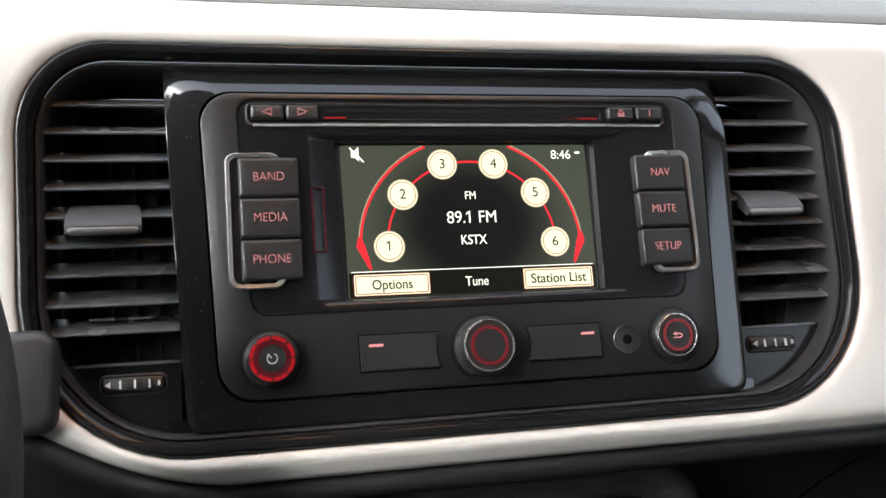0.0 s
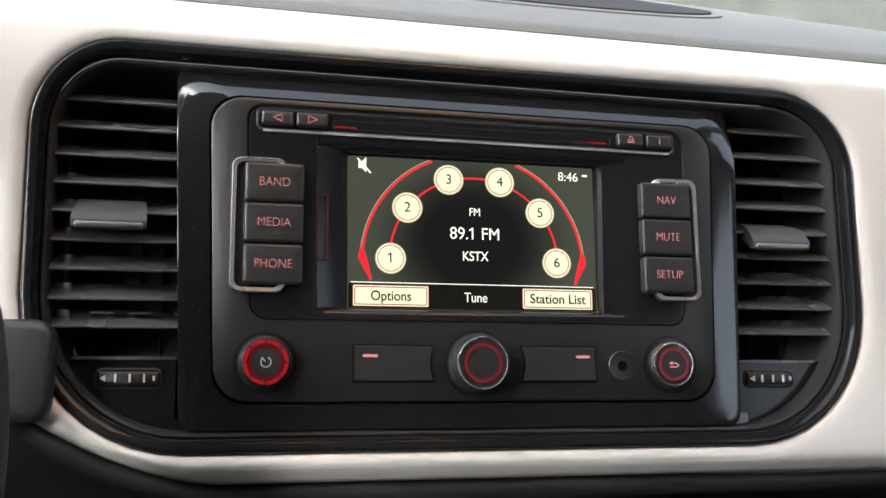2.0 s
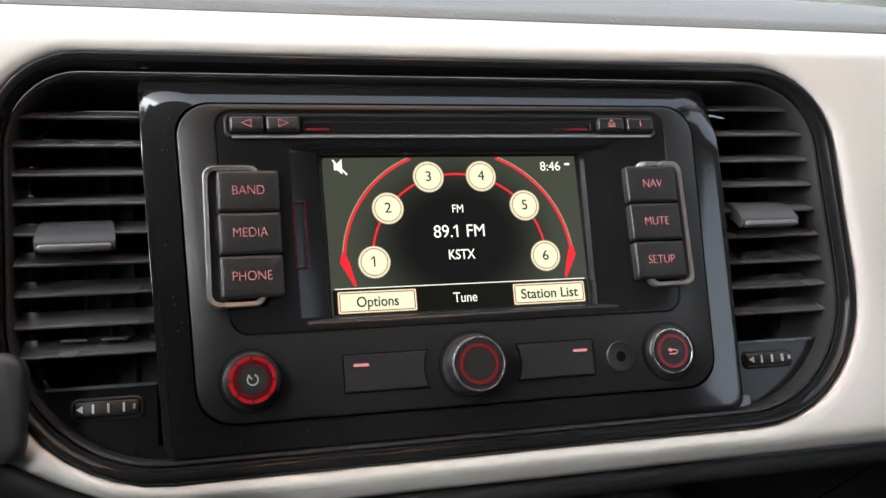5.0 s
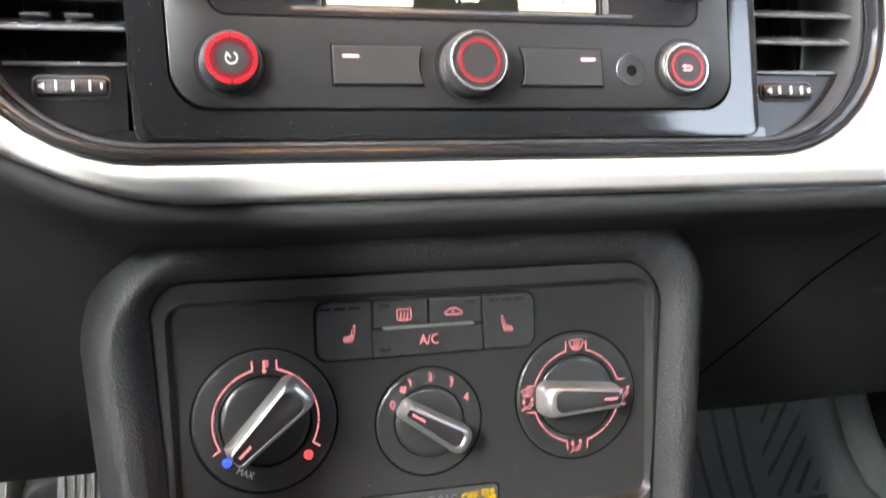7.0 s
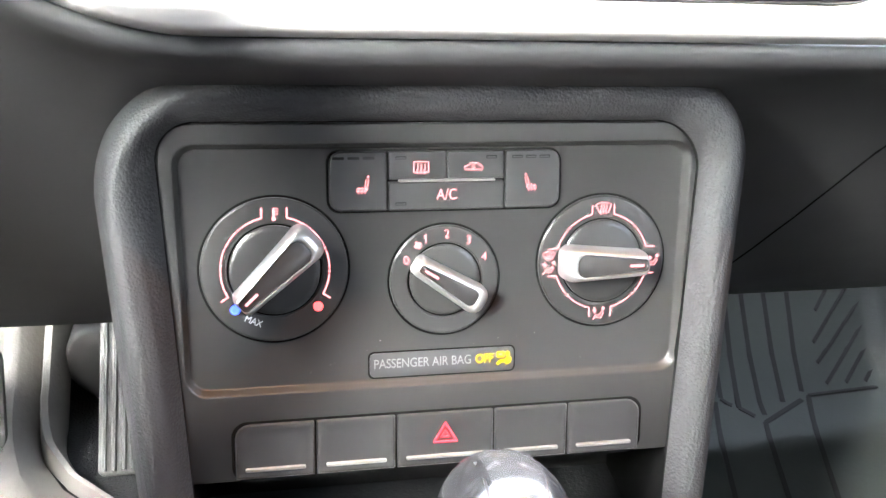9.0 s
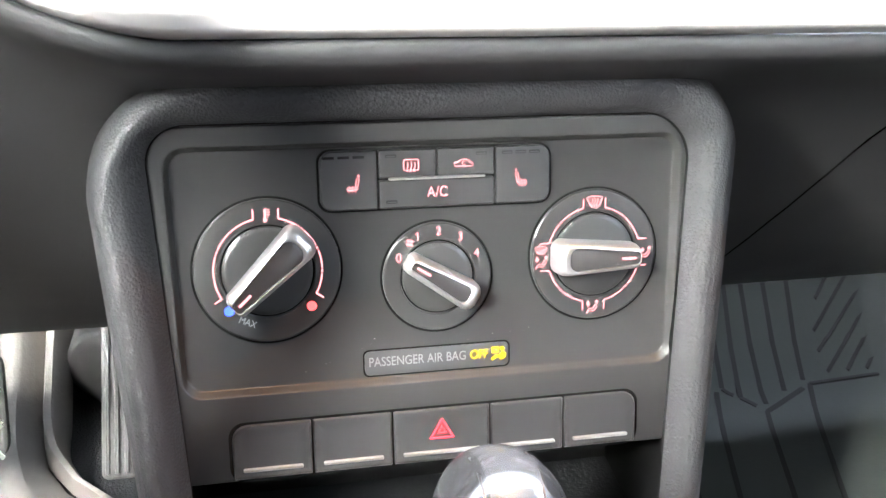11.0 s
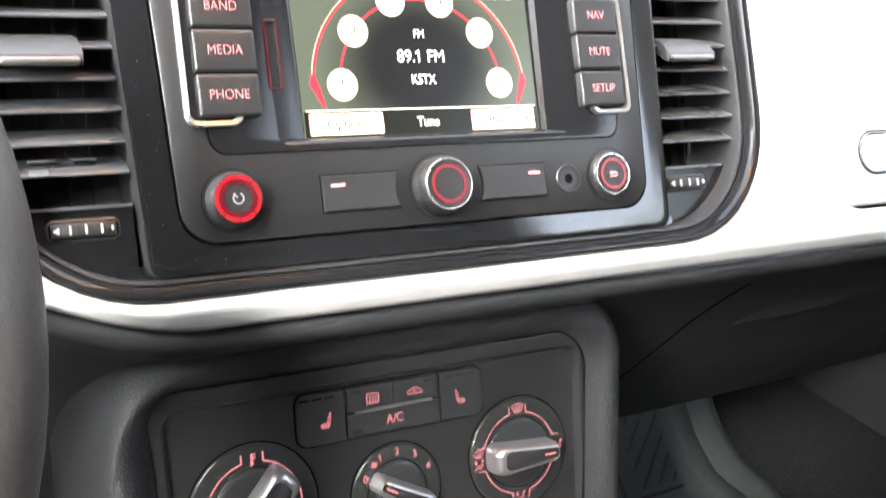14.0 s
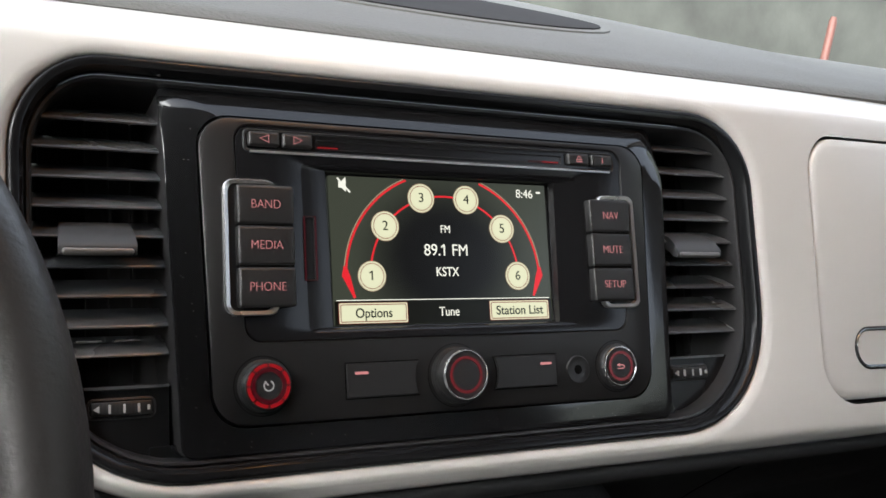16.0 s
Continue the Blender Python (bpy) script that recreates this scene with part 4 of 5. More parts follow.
                    pts.append((-nose + ni + q + q * math.cos(t), sg * (b - q) + q * math.sin(t)))
            return [(cx + u * c - v * s, y, cz + u * s + v * c) for u, v in pts]
        part("grip_rim", loft([bar(0, 0, 0, -0.15), bar(0.02, 0.02, 0.01, -0.8), bar(0.08, 0.05, 0.05, -1.06), bar(0.20, 0.08, 0.11, -1.24), bar(0.34, 0.10, 0.18, -1.33), bar(0.48, 0.11, 0.25, -1.36), bar(0.52, 0.12, 0.27, -1.33), bar(0.53, 0.12, 0.275, -1.1)]), GRIP, cap, "satin chrome grip edge", smooth=55)
        part("grip_inlay", loft([bar(0.54, 0.10, 0.28, -0.9), bar(0.54, 0.10, 0.28, -1.27), bar(0.60, 0.14, 0.32, -1.31)], False, True), KEY, cap)
        m0, m1 = -nose + 0.35, -nose + 1.0
        part("grip_mark", ribbon([(cx + m0 * c, cz + m0 * s), (cx + m1 * c, cz + m1 * s)], 0.11, -1.33, thick=0.05), HOT, cap)
    # markings: temperature
    y = -0.185
    cx, cz, q = -7.33, 2.75, 2.2
    for s in (-1, 1):
        turn = lambda a: 90 - s * (90 - a)
        for a0, a1 in ((76.7, 52.5), (46.5, 26), (19.5, -0.5), (-6.5, -29)):
            part("scale", ribbon(arc(cx, cz, q, turn(a0), turn(a1), 10), 0.066, y), HOT, holder)
        for a in (49.5, 22.8, -3.5):
            p = arc(cx, cz, q, turn(a), turn(a), 1)[0]
            part("scale_dot", turned(p[0], p[1], [(0.055, y + 0.02), (0.055, y)], 10), HOT, holder)
        part("scale_end", ribbon([(cx + s * 0.51, cz + 2.12), (cx + s * 0.51, cz + 2.56)], 0.07, y), HOT, holder)
        part("scale_end", ribbon([(cx + s * 1.9, cz - 1.05), (cx + s * 2.22, cz - 1.27)], 0.07, y), HOT, holder)
    cx += 0.03
    bm = ribbon([(cx - 0.05, 4.86), (cx - 0.05, 5.3)], 0.09, y)
    for z in (5.27, 5.16, 5.05):
        ribbon([(cx, z), (cx + 0.14, z)], 0.045, y, bm=bm)
    turned(cx - 0.05, 4.86, [(0.09, y + 0.02), (0.09, y)], 12, bm)
    part("thermometer_symbol", bm, HOT, holder)
    for px, pz, m in ((-8.99, 1.14, BLUEDOT), (-5.62, 1.15, REDDOT)):
        part("scale_spot", turned(px, pz, [(0.2, y + 0.04), (0.2, y)], 24), m, holder)
    letters("max_text", "MAX", 0.28, -8.27, y + 0.01, 0.62, SOFTPRINT, holder, turn=24, stretch=0.85)
    # fan numbers
    for ch, a, q in (("0", 152, 1.88), ("1", 115, 1.96), ("2", 88, 1.97), ("3", 59, 1.97), ("4", 29, 1.95)):
        p = arc(-0.25, 2.05, q, a, a, 1)[0]
        letters("fan_number", ch, 0.36, p[0], y + 0.01, p[1], HOT, holder)
    p = arc(-0.25, 2.05, 1.93, 127.5, 127.5, 1)[0]
    bm = bmesh.new()
    for i in range(4):
        a = radians(90 * i + 20)
        ribbon([(p[0] + 0.04 * math.cos(a), p[1] + 0.04 * math.sin(a)), (p[0] + 0.17 * math.cos(a + 0.3), p[1] + 0.17 * math.sin(a + 0.3))], 0.11, y, bm=bm)
    part("fan_symbol", bm, HOT, holder)
    # air direction scale
    cx, cz, R = 6.76, 2.62, 2.13
    for k in range(4):
        for a0, a1 in ((13.6 if k % 2 else 16.4, 41), (49, 76.4 if k % 2 == 0 else 73.6)):
            part("scale", ribbon(arc(cx, cz, R, k * 90 + a0, k * 90 + a1, 8), 0.055, y), HOT, holder)
        p = arc(cx, cz, R, k * 90 + 45, k * 90 + 45, 1)[0]
        part("scale_dot", turned(p[0], p[1], [(0.055, y + 0.02), (0.055, y)], 10), HOT, holder)
        for s in (-1, 1):
            a = radians(k * 90 + s * (13.6 if k % 2 else 16.4))
            u, v = (math.cos(radians(k * 90)), math.sin(radians(k * 90)))
            p0 = (cx + R * math.cos(a), cz + R * math.sin(a))
            part("scale_end", ribbon([p0, (p0[0] + 0.42 * u, p0[1] + 0.42 * v)], 0.055, y), HOT, holder)

    def figure(px, pz, arrow):
        bm = turned(px + 0.2, pz + 0.19, [(0.075, y + 0.02), (0.075, y), (0.045, y - 0.002)], 12)
        # seated outline
        ribbon([(px + 0.16, pz + 0.07), (px + 0.22, pz - 0.02), (px + 0.08, pz - 0.22), (px - 0.14, pz - 0.2), (px - 0.28, pz - 0.3), (px - 0.16, pz - 0.1), (px + 0.02, pz - 0.1)], 0.04, y, True, bm=bm)
        ax, az = arrow
        if ax:
            ribbon([(px - 0.3, pz + 0.1), (px - 0.14, pz + 0.1)], 0.08, y, bm=bm)
            loft([[(px - 0.16, yy, pz + 0.21), (px - 0.16, yy, pz - 0.01), (px - 0.01, yy, pz + 0.1)] for yy in (y + 0.01, y)], True, True, bm)
        else:
            ribbon([(px - 0.2, pz + 0.24), (px - 0.2, pz + 0.12)], 0.08, y, bm=bm)
            loft([[(px - 0.31, yy, pz + 0.13), (px - 0.09, yy, pz + 0.13), (px - 0.2, yy, pz - 0.01)] for yy in (y + 0.01, y)], True, True, bm)
        part("air_flow_symbol", bm, HOT, holder)

    def screen_symbol(px, pz, k):
        bm = ribbon([(px + a * k, pz + b * k) for a, b in ((-0.36, 0.14), (-0.18, 0.22), (0.18, 0.22), (0.36, 0.14), (0.2, -0.2), (0.08, -0.16), (-0.08, -0.16), (-0.2, -0.2))], 0.035 * k + 0.012, y, True)
        for dx in (-0.12, 0.0, 0.12):
            ribbon([(px + dx * k, pz - 0.28 * k), (px + (dx - 0.04) * k, pz - 0.1 * k), (px + (dx + 0.04) * k, pz + 0.02 * k), (px + dx * k, pz + 0.13 * k)], 0.03 * k + 0.012, y, bm=bm)
        part("windscreen_symbol", bm, HOT, holder)

    screen_symbol(cx + 0.02, cz + 2.36, 1.0)
    figure(cx + 2.4, cz - 0.02, (1, 0))
    figure(cx - 0.04, cz - 2.33, (0, 1))
    figure(cx - 2.4, cz - 0.2, (0, 1))
    screen_symbol(cx - 2.42, cz + 0.32, 0.75)
    # airbag sign
    part("sign_gap", plate(-0.3, -1.60, 6.5, 1.20, 0.26, [(0, 0.0), (0, -0.03)], n=5), VOID, holder)
    part("sign_plate", plate(-0.3, -1.60, 6.36, 1.06, 0.22, [(0, 0.0), (0, -0.05), (0.04, -0.07)], n=5), SATIN, holder)
    letters("sign_text", "PASSENGER AIR BAG", 0.40, -1.17, -0.075, -1.56, GREYPRINT, holder, stretch=0.80)
    letters("off_text", "OFF", 0.40, 1.55, -0.075, -1.56, YELLOW, holder, stretch=0.8, bold=0.004)
    bm = turned(2.60, -1.36, [(0.10, -0.06), (0.10, -0.08)], 14)
    ribbon([(2.14, -1.30), (2.40, -1.30), (2.40, -1.50), (2.14, -1.50)], 0.10, -0.08, True, bm=bm)
    ribbon([(2.66, -1.50), (2.52, -1.68), (2.30, -1.70), (2.12, -1.84)], 0.13, -0.08, bm=bm)
    ribbon([(2.74, -1.56), (2.70, -1.76), (2.50, -1.84)], 0.08, -0.08, bm=bm)
    part("airbag_symbol", bm, YELLOW, holder)
    # switch row
    edges = (-9.22, -5.86, -2.42, 1.9, 5.28, 8.72)
    part("row_gap", plate(-0.25, -4.92, 18.16, 2.66, 0.68, [(0, -0.2), (0, -0.44)], n=6), VOID, holder)
    for i, (a, b) in enumerate(zip(edges, edges[1:])):
        def outline(i_, y_, l=0.62 if i == 0 else 0.07, r=0.62 if i == 4 else 0.07):
            x0, x1, z0, z1 = a + 0.04 + i_, b - 0.04 - i_, -6.08 + i_, -3.70 - i_
            pts = []
            for px, pz, sx, sz, q, a0 in ((x1, z1, 1, 1, r, 0), (x0, z1, -1, 1, l, 90), (x0, z0, -1, -1, 0.07, 180), (x1, z0, 1, -1, 0.07, 270)):
                q = max(0.02, q - i_)
                pts += [(px - sx * q + q * math.cos(radians(a0 + 22.5 * j)), y_, pz - sz * q + q * math.sin(radians(a0 + 22.5 * j))) for j in range(5)]
            return pts
        key = part("switch", loft([outline(0, -0.3), outline(0, -0.5), outline(0.05, -0.58), outline(0.16, -0.60), outline(0.3, -0.55), outline(0.6, -0.54)], False, True), KEY, holder)
        part("switch_strip", plate((a + b) / 2, -5.66, b - a - 0.86, 0.15, 0.07, [(0, -0.5), (0, -0.64), (0.03, -0.68)], n=4), STRIP, key)
    for k, m in ((1.0, 0.13), (0.34, 0.10)):
        part("hazard_triangle", ribbon([(-0.27 + 0.5 * k * a, -4.68 + 0.5 * k * b) for a, b in ((-1, -0.68), (1, -0.68), (0, 1.0))], m, -0.6, True), HAZ, holder)


climate()


def gear_lever():
    holder = thing("gear_lever", "silver-topped automatic gear lever knob in the console", "gear lever")
    cx, cy, cz = 0.42, 0.3, -27.1
    table = ((-8, 1.2, 1.2, 1), (-6.5, 1.4, 1.4, 0.8), (-5, 1.7, 1.75, 0.6), (-3.7, 2.15, 2.2, 0.35), (-2.5, 2.45, 2.5, 0.2), (-1.4, 2.58, 2.7, 0.08), (-0.5, 2.6, 2.8, 0), (0.2, 2.52, 2.78, 0), (0.8, 2.36, 2.68, 0), (1.3, 2.13, 2.5, 0), (1.7, 1.86, 2.26, 0), (2.05, 1.52, 1.92, 0), (2.3, 1.17, 1.55, 0), (2.48, 0.76, 1.06, 0), (2.57, 0.34, 0.5, 0))
    def ov(z, w, d, sh=0.0):
        return [(cx + w * math.copysign(abs(math.cos(a)) ** 0.8, math.cos(a)), cy + sh + d * math.copysign(abs(math.sin(a)) ** 0.8, math.sin(a)), cz + z) for a in [2 * math.pi * i / 64 for i in range(64)]]
    part("knob_shell", loft([ov(*row) for row in table], True, True), KNOBMETAL, holder, "silver knob shell, lighter in a band over the crown", 80)
    zs, ws, ds, sh = (np.array([row[i] for row in table]) for i in range(4))
    for s in (-1, 1):
        pts = []
        for z in np.linspace(-5.4, 2.36, 30):
            w, d, o = np.interp(z, zs, ws), np.interp(z, zs, ds), np.interp(z, zs, sh)
            pts.append((cx + s * 1.05, cy + o - d * max(0.0, 1 - (1.05 / w) ** 2.5) ** 0.4, cz + z))
        part("seam", loft([[(x - 0.05, y - 0.03, z + 0.02), (x + 0.05, y - 0.03, z + 0.02), (x + 0.05, y + 0.1, z - 0.05), (x - 0.05, y + 0.1, z - 0.05)] for x, y, z in pts], True, True), KEY, holder)
    part("stem", turned(0, 0, [(0.7, 0), (0.7, 1)], 20), SATIN, holder).matrix_basis = pose(0.006, 0.014, -0.36, 0, 0, 0)


gear_lever()

# ---- steering wheel and stalk ----
def wheel():
    holder = thing("steering_wheel", "black leather steering wheel seen at its edge", "steering wheel", DASH @ pose(-0.364, -0.088, -0.078, 0, 0, -2))
    bm = bmesh.new()
    R, r = 18.4, 1.6
    rows = []
    for i in range(97):
        a = 2 * math.pi * i / 96
        rows.append([((R + r * math.cos(b)) * math.cos(a), 1.15 * r * math.sin(b), (R + r * math.cos(b)) * math.sin(a)) for b in [2 * math.pi * j / 20 for j in range(20)]])
    part("rim", loft(rows, bm=bm), LEATHER, holder)
    part("hub", turned(0, 0, [(6.5, 5), (7.0, 3.4), (6.4, 2.2), (4, 1.6)], 40), SATIN, holder)
    for x0, x1, z0, z1 in ((6, 18.3, -0.5, -1.0), (-6, -18.3, -0.5, -1.0), (0, 0, -6, -18.4)):
        d = (x1 - x0, z1 - z0)
        L = math.hypot(*d)
        nx, nz = -d[1] / L * 1.6, d[0] / L * 1.6
        part("spoke", loft([[(x0 + nx, 2.6, z0 + nz), (x0 - nx, 2.6, z0 - nz), (x0 - nx, 3.4, z0 - nz), (x0 + nx, 3.4, z0 + nz)], [(x1 + nx, -0.2, z1 + nz), (x1 - nx, -0.2, z1 - nz), (x1 - nx, 0.9, z1 - nz), (x1 + nx, 0.9, z1 + nz)]], True, True), SATIN, holder)
    st = thing("wiper_stalk", "black wiper stalk beside the steering wheel", "stalk")
    part("stalk_arm", loft([[(x, 1.0 + 0.6 * math.cos(a), -5.0 + h * math.sin(a)) for a in [2 * math.pi * j / 16 for j in range(16)]] for x, h in ((-36, 0.6), (-22, 0.7), (-20.2, 0.9))], True, True), SATIN, st)
    part("stalk_tip", plate(-18.2, -5.0, 3.2, 3.9, 0.7, [(0.25, 0.4), (0, 0.1), (0, -1.0), (0.12, -1.3), (0.4, -1.45)], n=5), SATIN, st)


wheel()


# ---- cabin shell in world metres ----
def block(name, x0, x1, y0, y1, z0, z1, material, label, category, kind="structure"):
    bm = bmesh.new()
    loft([[(x0 * 100, y0 * 100, z * 100), (x1 * 100, y0 * 100, z * 100), (x1 * 100, y1 * 100, z * 100), (x0 * 100, y1 * 100, z * 100)] for z in (z0, z1)], True, True, bm)
    return solid(name, bm, material, label, category, kind, Matrix.Identity(4))


FLOOR = 0.02
block("floor", -0.80, 0.80, -1.7, 0.88, -0.04, FLOOR, CARPET, "charcoal carpeted car floor", "floor")
block("firewall", -0.80, 0.80, 0.86, 0.88, FLOOR, 0.50, CARPET, "charcoal carpeted bulkhead behind the pedals", "bulkhead")
block("cowl", -0.83, 0.83, 0.44, 0.88, 0.49, 0.51, DASHPLASTIC, "dark cowl panel at the foot of the windscreen", "cowl")
block("tunnel", -0.118, 0.112, -0.25, 0.86, FLOOR, 0.172, TRAYFELT, "dark centre tunnel under the console", "tunnel")
for s in (-1, 1):
    block("door_panel", s * 0.80 - 0.03, s * 0.80 + 0.03, -1.1, 0.25, -0.04, 0.70, DOORCARD, "plain grey door card", "door panel")
    block("side_lining", s * 0.80 - 0.03, s * 0.80 + 0.03, 0.25, 0.88, -0.04, 0.50, DOORCARD, "plain grey footwell side lining", "wall")
    # unseen, added full height to shut out light from the rear sides
    block("rear_side_closure", s * 0.80 - 0.03, s * 0.80 + 0.03, -1.7, -1.1, -0.04, 1.2, DOORCARD, "plain grey unseen panel closing off the rear side", "wall")
for s in (-1, 1):
    block("side_pillar", s * 0.80 - 0.03, s * 0.80 + 0.03, -0.62, -0.30, 0.70, 1.2, LINING, "grey lined pillar behind the door", "pillar")
# unseen dark panel, added to stop light and dim reflections from behind
block("rear_closure", -0.80, 0.80, -1.73, -1.70, -0.04, 1.20, DOORCARD, "plain grey unseen panel closing off the rear", "wall")
block("roof", -0.83, 0.83, -1.73, -0.10, 1.20, 1.24, LINING, "light fabric roof lining", "roof")


def front_seat(x, forward):
    holder = thing("front_seat", "charcoal cloth front seat facing the dashboard", "car seat", pose(x, -0.62 + forward, FLOOR), group="front seats")
    part("cushion", plate(0, 14, 48, 28, 6, [(2, -28), (0, -24), (0, 22), (3, 26)], n=5), SEATCLOTH, holder)
    part("backrest", plate(0, 58, 48, 68, 8, [(2, -42), (0, -38), (0, -28), (3, -24)], n=5), SEATCLOTH, holder)
    part("headrest", plate(0, 94, 26, 16, 6, [(2, -40), (0, -37), (0, -29), (2, -26)], n=5), SEATCLOTH, holder)


front_seat(-0.40, 0.24)
front_seat(0.40, -0.12)


def roof_lamp():
    holder = thing("roof_lamp", "overhead console with two small warm reading lamps", "lamp", pose(0.09, -0.18, 1.2))
    part("console", plate(0, 0, 26, 10, 2, [(0, 0), (0, 1.4), (0.6, 2.2)], n=5), LINING, holder).matrix_basis = pose(0, 0, 0, -90)
    for x in (-7, 7):
        part("lens", plate(x, 0, 4.6, 2.2, 0.9, [(0, 1.9), (0, 2.35), (0.4, 2.5)], n=6), WARM, holder).matrix_basis = pose(0, 0, 0, -90)


roof_lamp()


def windscreen():
    bm = loft([[(x * 100, -10, 120) for x in (-0.62, 0.62)], [(x * 100, 45, 61) for x in (-0.84, 0.84)]], closed=False)
    g = bpy.data.materials.new("clear_glass")
    g.use_nodes = True
    b = g.node_tree.nodes["Principled BSDF"]
    b.inputs["Transmission Weight"].default_value, b.inputs["Roughness"].default_value, b.inputs["IOR"].default_value = 1.0, 0.0, 1.01
    ob = solid("windscreen", bm, g, "clear laminated windscreen glass", "windscreen", "structure", Matrix.Identity(4))
    ob.visible_shadow = False
    for s in (-1, 1):
        bm = loft([[((s * 0.66 + dx) * 100, (-0.12 + dy) * 100, 121) for dx, dy in ((-0.04, -0.04), (0.04, -0.04), (0.04, 0.04), (-0.04, 0.04))], [((s * 0.88 + dx) * 100, (0.36 + dy) * 100, 61) for dx, dy in ((-0.04, -0.04), (0.04, -0.04), (0.04, 0.04), (-0.04, 0.04))]], True, True)
        solid("windscreen_pillar", bm, LINING, "light lined windscreen pillar", "pillar", "structure", Matrix.Identity(4))


windscreen()
bm = bmesh.new()
bmesh.ops.create_grid(bm, x_segments=2, y_segments=2, size=40000)
solid("ground", bm, ASPHALT, "grey asphalt car park outside", "ground", "structure", pose(0, 0, -0.35))

# ---- what stands outside, beyond the windscreen ----
block("far_wall", -12, 30, 9.0, 9.3, -0.35, 2.2, CONCRETE, "dark stained concrete wall across the car park", "wall")
# unseen wall, added to keep bright sky out of the glossy reflections
block("added_side_wall", 4.4, 4.6, -9.0, 1.8, -0.35, 2.6, WALLPAINT, "unseen green-grey wall added to darken reflections from the passenger side", "wall")
post = thing("marker_post", "faded red marker post by the concrete wall", "post", pose(8.8, 7.9, -0.35))
part("shaft", turned(0, 0, [(4.5, 0), (4.5, 144), (3, 150)], 16), REDPAINT, post).matrix_basis = pose(0, 0, 0, 90)
part("foot", turned(0, 0, [(18, 0), (18, 6), (10, 9)], 16), CONCRETE, post).matrix_basis = pose(0, 0, 0, 90)

# ---- floor mats and pedals ----
def climb(y):
    """Height of the footwell mats: level, then up the toe board."""
    return float(np.interp(y, (0.19, 0.22, 0.26, 0.52), (0.0, 0.006, 0.027, 0.222))) + FLOOR + 0.005


def sheet(profile, y0, y1, step=0.02, shift=lambda x, y: 0.0):
    """A moulded mat: (x, lift) pairs swept along y over the toe board, with a thickness."""
    ys = [y0 + step * i for i in range(int((y1 - y0) / step) + 1)]
    top = [[((x + shift(x, y)) * 100, y * 100, (climb(y) + h) * 100) for x, h in profile] for y in ys]
    bm = loft(top, closed=False)
    return loft([[(x, y, z - 0.5) for x, y, z in row] for row in top], closed=False, bm=bm)


def groove_shade(holder, a, b, width=0.55):
    """A dark raised strip painting the shade of a mat channel, between plan points in metres."""
    n = 8
    pts = [(a[0] + (b[0] - a[0]) * i / n, a[1] + (b[1] - a[1]) * i / n) for i in range(n + 1)]
    L = math.hypot(b[0] - a[0], b[1] - a[1])
    nx, ny = -(b[1] - a[1]) / L * width / 2, (b[0] - a[0]) / L * width / 2
    rows = [[(x * 100 + f * nx, y * 100 + f * ny, climb(y) * 100 + h) for f, h in ((-1, -0.1), (-0.8, 0.05), (0.8, 0.05), (1, -0.1))] for x, y in pts]
    part("groove_shade", loft(rows, True, True), MATLINE, holder)


def bend(y):
    """How far the outer lip of the passenger mat swings in along the mat."""
    return float(np.interp(y, (-0.1, 0.05, 0.105, 0.18, 0.225, 0.27, 0.31, 0.5), (-0.12, -0.066, -0.035, 0.004, -0.004, 0.0, 0.01, 0.03)))


def passenger_mat():
    holder = thing("floor_mat", "dark moulded rubber floor mat with chevron grooves", "floor mat", Matrix.Identity(4))
    profile = [(0.135, 0.03), (0.15, 0.0), (0.30, 0), (0.452, 0), (0.462, 0.002), (0.470, 0.012), (0.480, 0.018), (0.488, 0.016), (0.494, 0.010), (0.502, 0.016), (0.514, 0.024), (0.524, 0.022), (0.532, 0.010), (0.536, -0.02)]
    part("mat_sheet", sheet(profile, -0.32, 0.52, shift=lambda x, y: bend(y) if x > 0.44 else 0.0), RUBBER, holder, smooth=60)
    # straight channels running up the toe board
    for x0, y0, x1, y1 in ((0.273, 0.232, 0.288, 0.30), (0.303, 0.225, 0.317, 0.30), (0.316, 0.215, 0.336, 0.32), (0.335, 0.206, 0.352, 0.32), (0.358, 0.218, 0.374, 0.32), (0.379, 0.226, 0.398, 0.32), (0.24, 0.235, 0.255, 0.30)):
        groove_shade(holder, (x0, y0), (x1, y1), 0.5)
    # slanting channels beside them
    for x0, y0, x1, y1 in ((0.407, 0.266, 0.458, 0.309), (0.404, 0.249, 0.466, 0.297), (0.405, 0.231, 0.464, 0.281), (0.424, 0.231, 0.459, 0.262), (0.443, 0.231, 0.456, 0.243), (0.418, 0.29, 0.442, 0.313)):
        groove_shade(holder, (x0, y0), (x1, y1), 0.42)
    # border lines and the long channels of the heel area
    for x0, y0, x1, y1 in ((0.297, 0.222, 0.235, 0.02), (0.303, 0.225, 0.311, 0.218), (0.316, 0.215, 0.326, 0.205), (0.332, 0.198, 0.278, 0.02), (0.332, 0.198, 0.376, 0.219), (0.384, 0.222, 0.314, 0.02), (0.384, 0.223, 0.452, 0.226), (0.26, 0.215, 0.205, 0.02)):
        groove_shade(holder, (x0, y0), (x1, y1), 0.5)


passenger_mat()


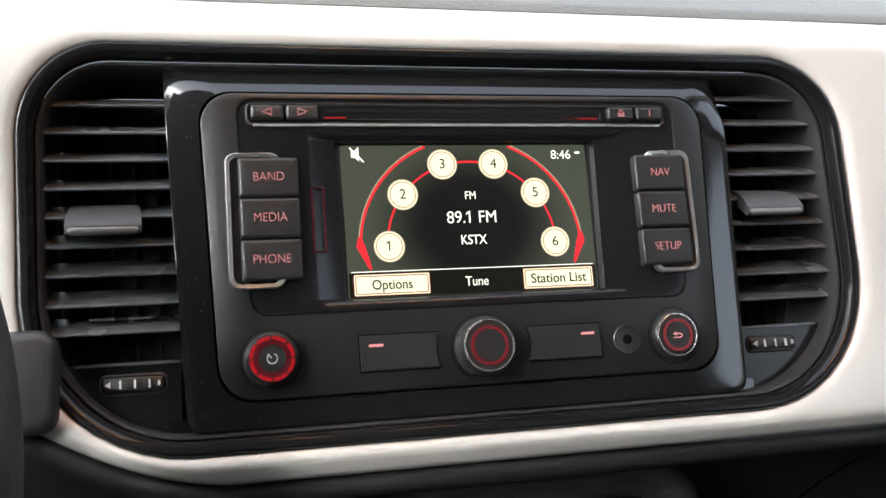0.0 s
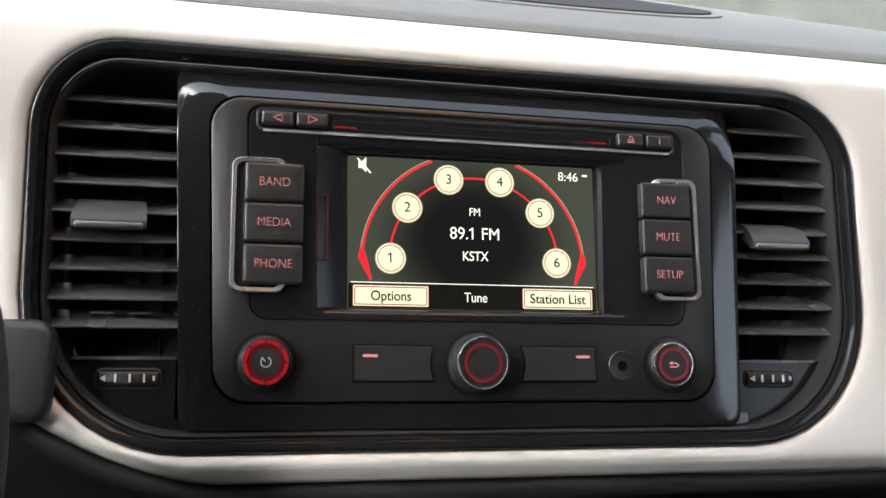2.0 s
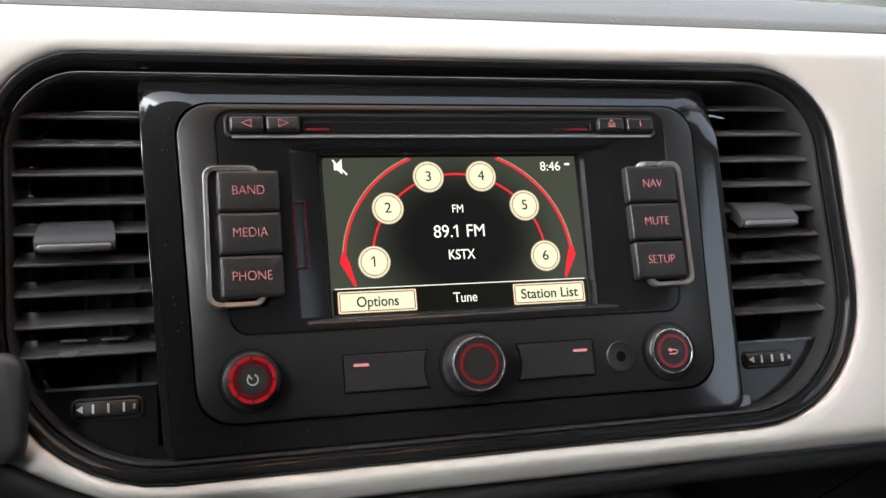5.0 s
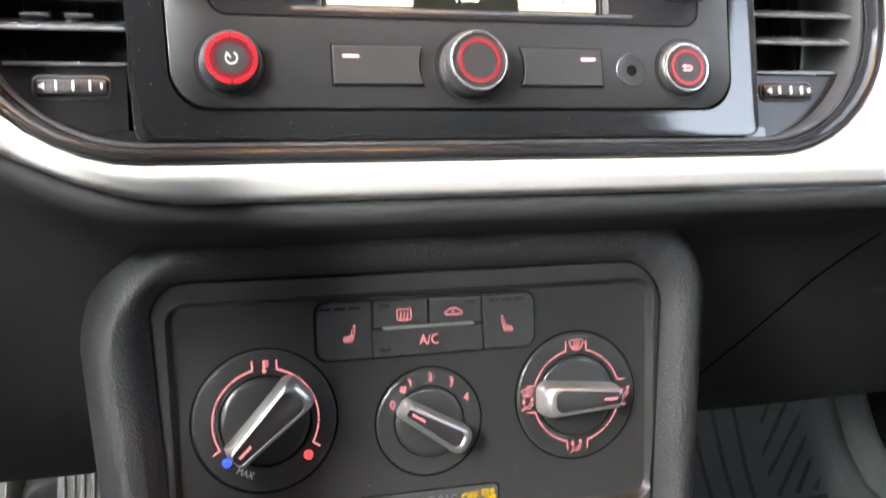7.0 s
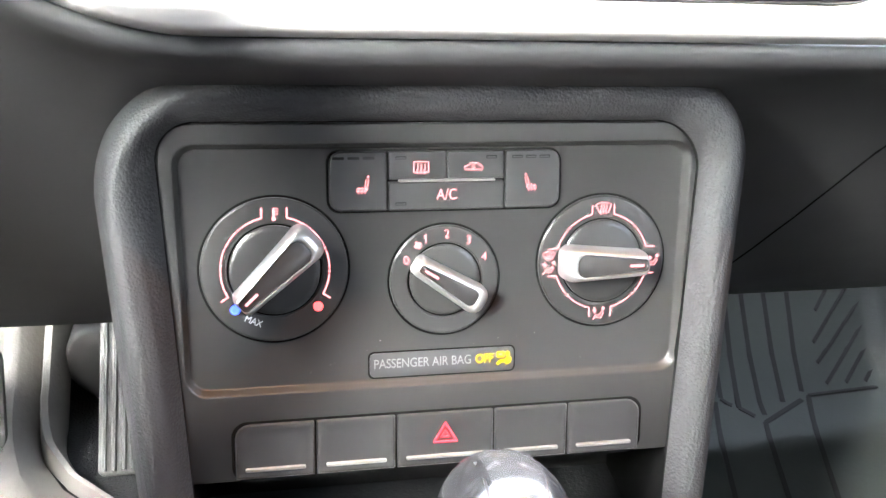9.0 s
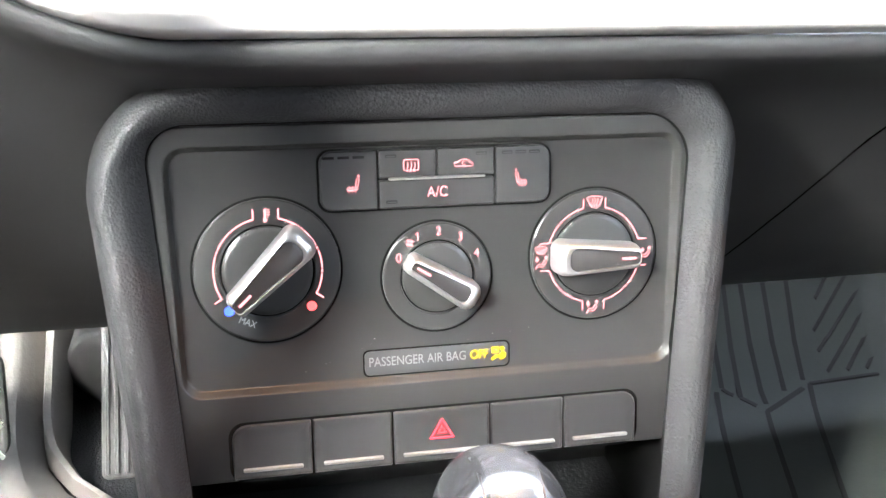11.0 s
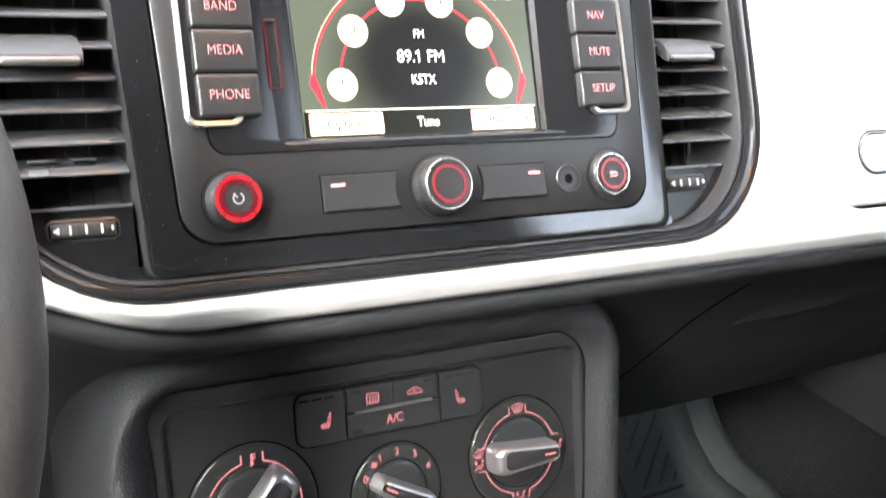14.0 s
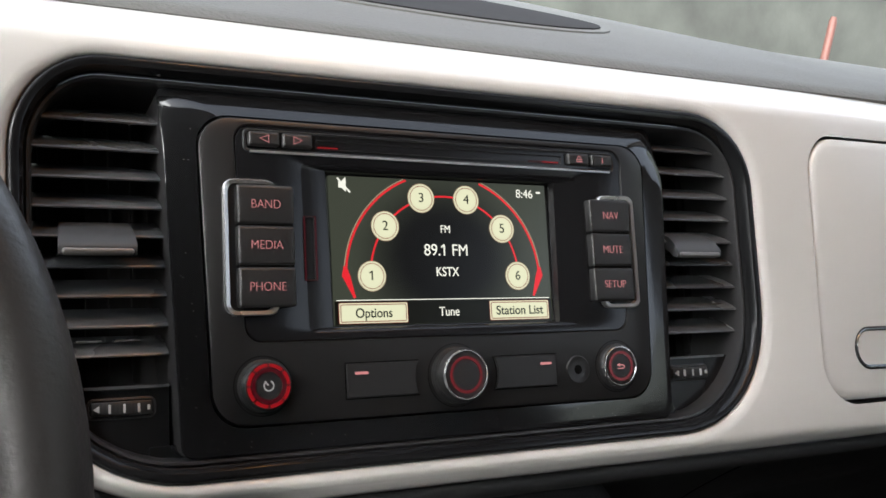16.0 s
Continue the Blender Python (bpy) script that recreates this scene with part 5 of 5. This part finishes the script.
def driver_side():
    holder = thing("floor_mat", "grey-beige moulded driver floor mat with raised ridges", "floor mat", Matrix.Identity(4))
    swing = lambda x, y: float(np.interp(y, (0.02, 0.10, 0.19, 0.211, 0.224, 0.245), (0.20, 0.115, 0.025, 0.011, 0.004, 0.0))) * float(np.interp(x, (-0.28, -0.262, -0.2525, -0.241), (0, 0.4, 0.5, 1.0)))
    profile = [(-0.74, 0.03), (-0.72, 0), (-0.285, 0.0), (-0.270, 0.002), (-0.265, 0.010), (-0.262, 0.013), (-0.2545, 0.013), (-0.2525, 0.011), (-0.241, -0.004), (-0.239, -0.012), (-0.2378, -0.006), (-0.237, 0.008), (-0.2358, 0.010), (-0.231, 0.010), (-0.2295, 0.008), (-0.2225, -0.008), (-0.2215, -0.024)]
    part("mat_sheet", sheet(profile, -0.32, 0.52, 0.01, swing), TANMAT, holder, smooth=40)
    # brake pedal with a crossed tread
    brake = thing("brake_pedal", "bare metal brake pedal with a crossed tread", "pedal", pose(-0.281, 0.184, 0.106, -22))
    pad = part("pad", plate(0, 0, 7.6, 7.6, 1.3, [(0, 0.8), (0, 0.1), (0.15, 0), (0.3, 0)], n=5), ALU, brake)
    for i in range(3):
        for s in (-1, 1):
            for x in (-2.4, 0.0, 2.4):
                z = -2.3 + 2.3 * i
                part("tread", ribbon([(x - 1.15 * s, z - 1.15), (x + 1.15 * s, z + 1.15)], 0.34, -0.18, thick=0.25), TREAD, pad)
    part("arm", loft([[(-0.8, 0.6, z), (0.8, 0.6, z), (0.8, 1.8, z), (-0.8, 1.8, z)] for z in (0, 34)], True, True), SATIN, brake)
    # accelerator with upright ribs, and the rounded cover beside it
    gas = thing("accelerator_pedal", "ribbed grey accelerator pedal hinged at the floor", "pedal", pose(-0.176, 0.2, FLOOR + 0.002, -47))
    face = part("face", plate(0, 12, 3.6, 24, 0.5, [(0, 1.0), (0, 0.1), (0.12, 0), (0.3, 0)], n=4), PEDAL, gas)
    for i in range(5):
        part("rib", plate(-1.36 + 0.68 * i, 12, 0.36, 23.4, 0.12, [(0, 0.1), (0, -0.16), (0.07, -0.22)], n=3), PEDAL, face)
    cover = thing("pedal_cover", "dark rounded plastic cover beside the accelerator", "cover", pose(-0.2, 0.285, FLOOR, -4))
    raw = [(-2.45, 3.6), (-2.38, 4.9), (-1.95, 6.0), (-1.2, 6.7), (0.0, 7.0), (3.0, 7.0), (3.0, 0.0), (0.4, -0.1), (-0.2, 0.5), (-0.8, 1.1), (-1.6, 1.9), (-2.2, 2.7)]
    ring = []
    for i in range(len(raw)):
        p0, p1, p2, p3 = (Vector(raw[(i + d) % len(raw)]) for d in (-1, 0, 1, 2))
        for t in (0.0, 0.33, 0.67):
            ring.append(0.5 * (2 * p1 + (p2 - p0) * t + (2 * p0 - 5 * p1 + 4 * p2 - p3) * t * t + (3 * p1 - p0 - 3 * p2 + p3) * t ** 3))
    mid = Vector((0.8, 3.6))
    part("shell", loft([[((mid + (p - mid) * f).x, y, (mid + (p - mid) * f).y) for p in ring] for f, y in ((1, 4.0), (1, 0.6), (0.97, 0.2), (0.9, 0.0), (0.5, -0.1))], True, True), COVER, cover, smooth=60)


driver_side()


# ---- dust ----
def dust():
    """Pale specks lying on the bezel and on the climate panel."""
    rng = random.Random(7)
    for m, y, zones, label, count in ((DASH, 0.10, ((-12.0, -11.0, -6.0, 6.2), (-12.0, 12.5, -7.1, -6.5)), "pale dust specks on the glossy bezel", 40), (CLIM, -0.004, ((-10.0, 9.3, -2.0, -0.4), (-4.0, 4.0, -0.9, -0.45)), "pale dust specks on the climate panel", 16)):
        bm = bmesh.new()
        for i in range(count):
            x0, x1, z0, z1 = zones[i % 2]
            x, z, q = rng.uniform(x0, x1), rng.uniform(z0, z1), rng.uniform(0.008, 0.022)
            turned(x, z, [(q, y + 0.02), (q, y - 0.004), (q * 0.5, y - 0.012)], 6, bm)
        solid("dust", bm, DUST, label, "dust", "stuff", m)


dust()
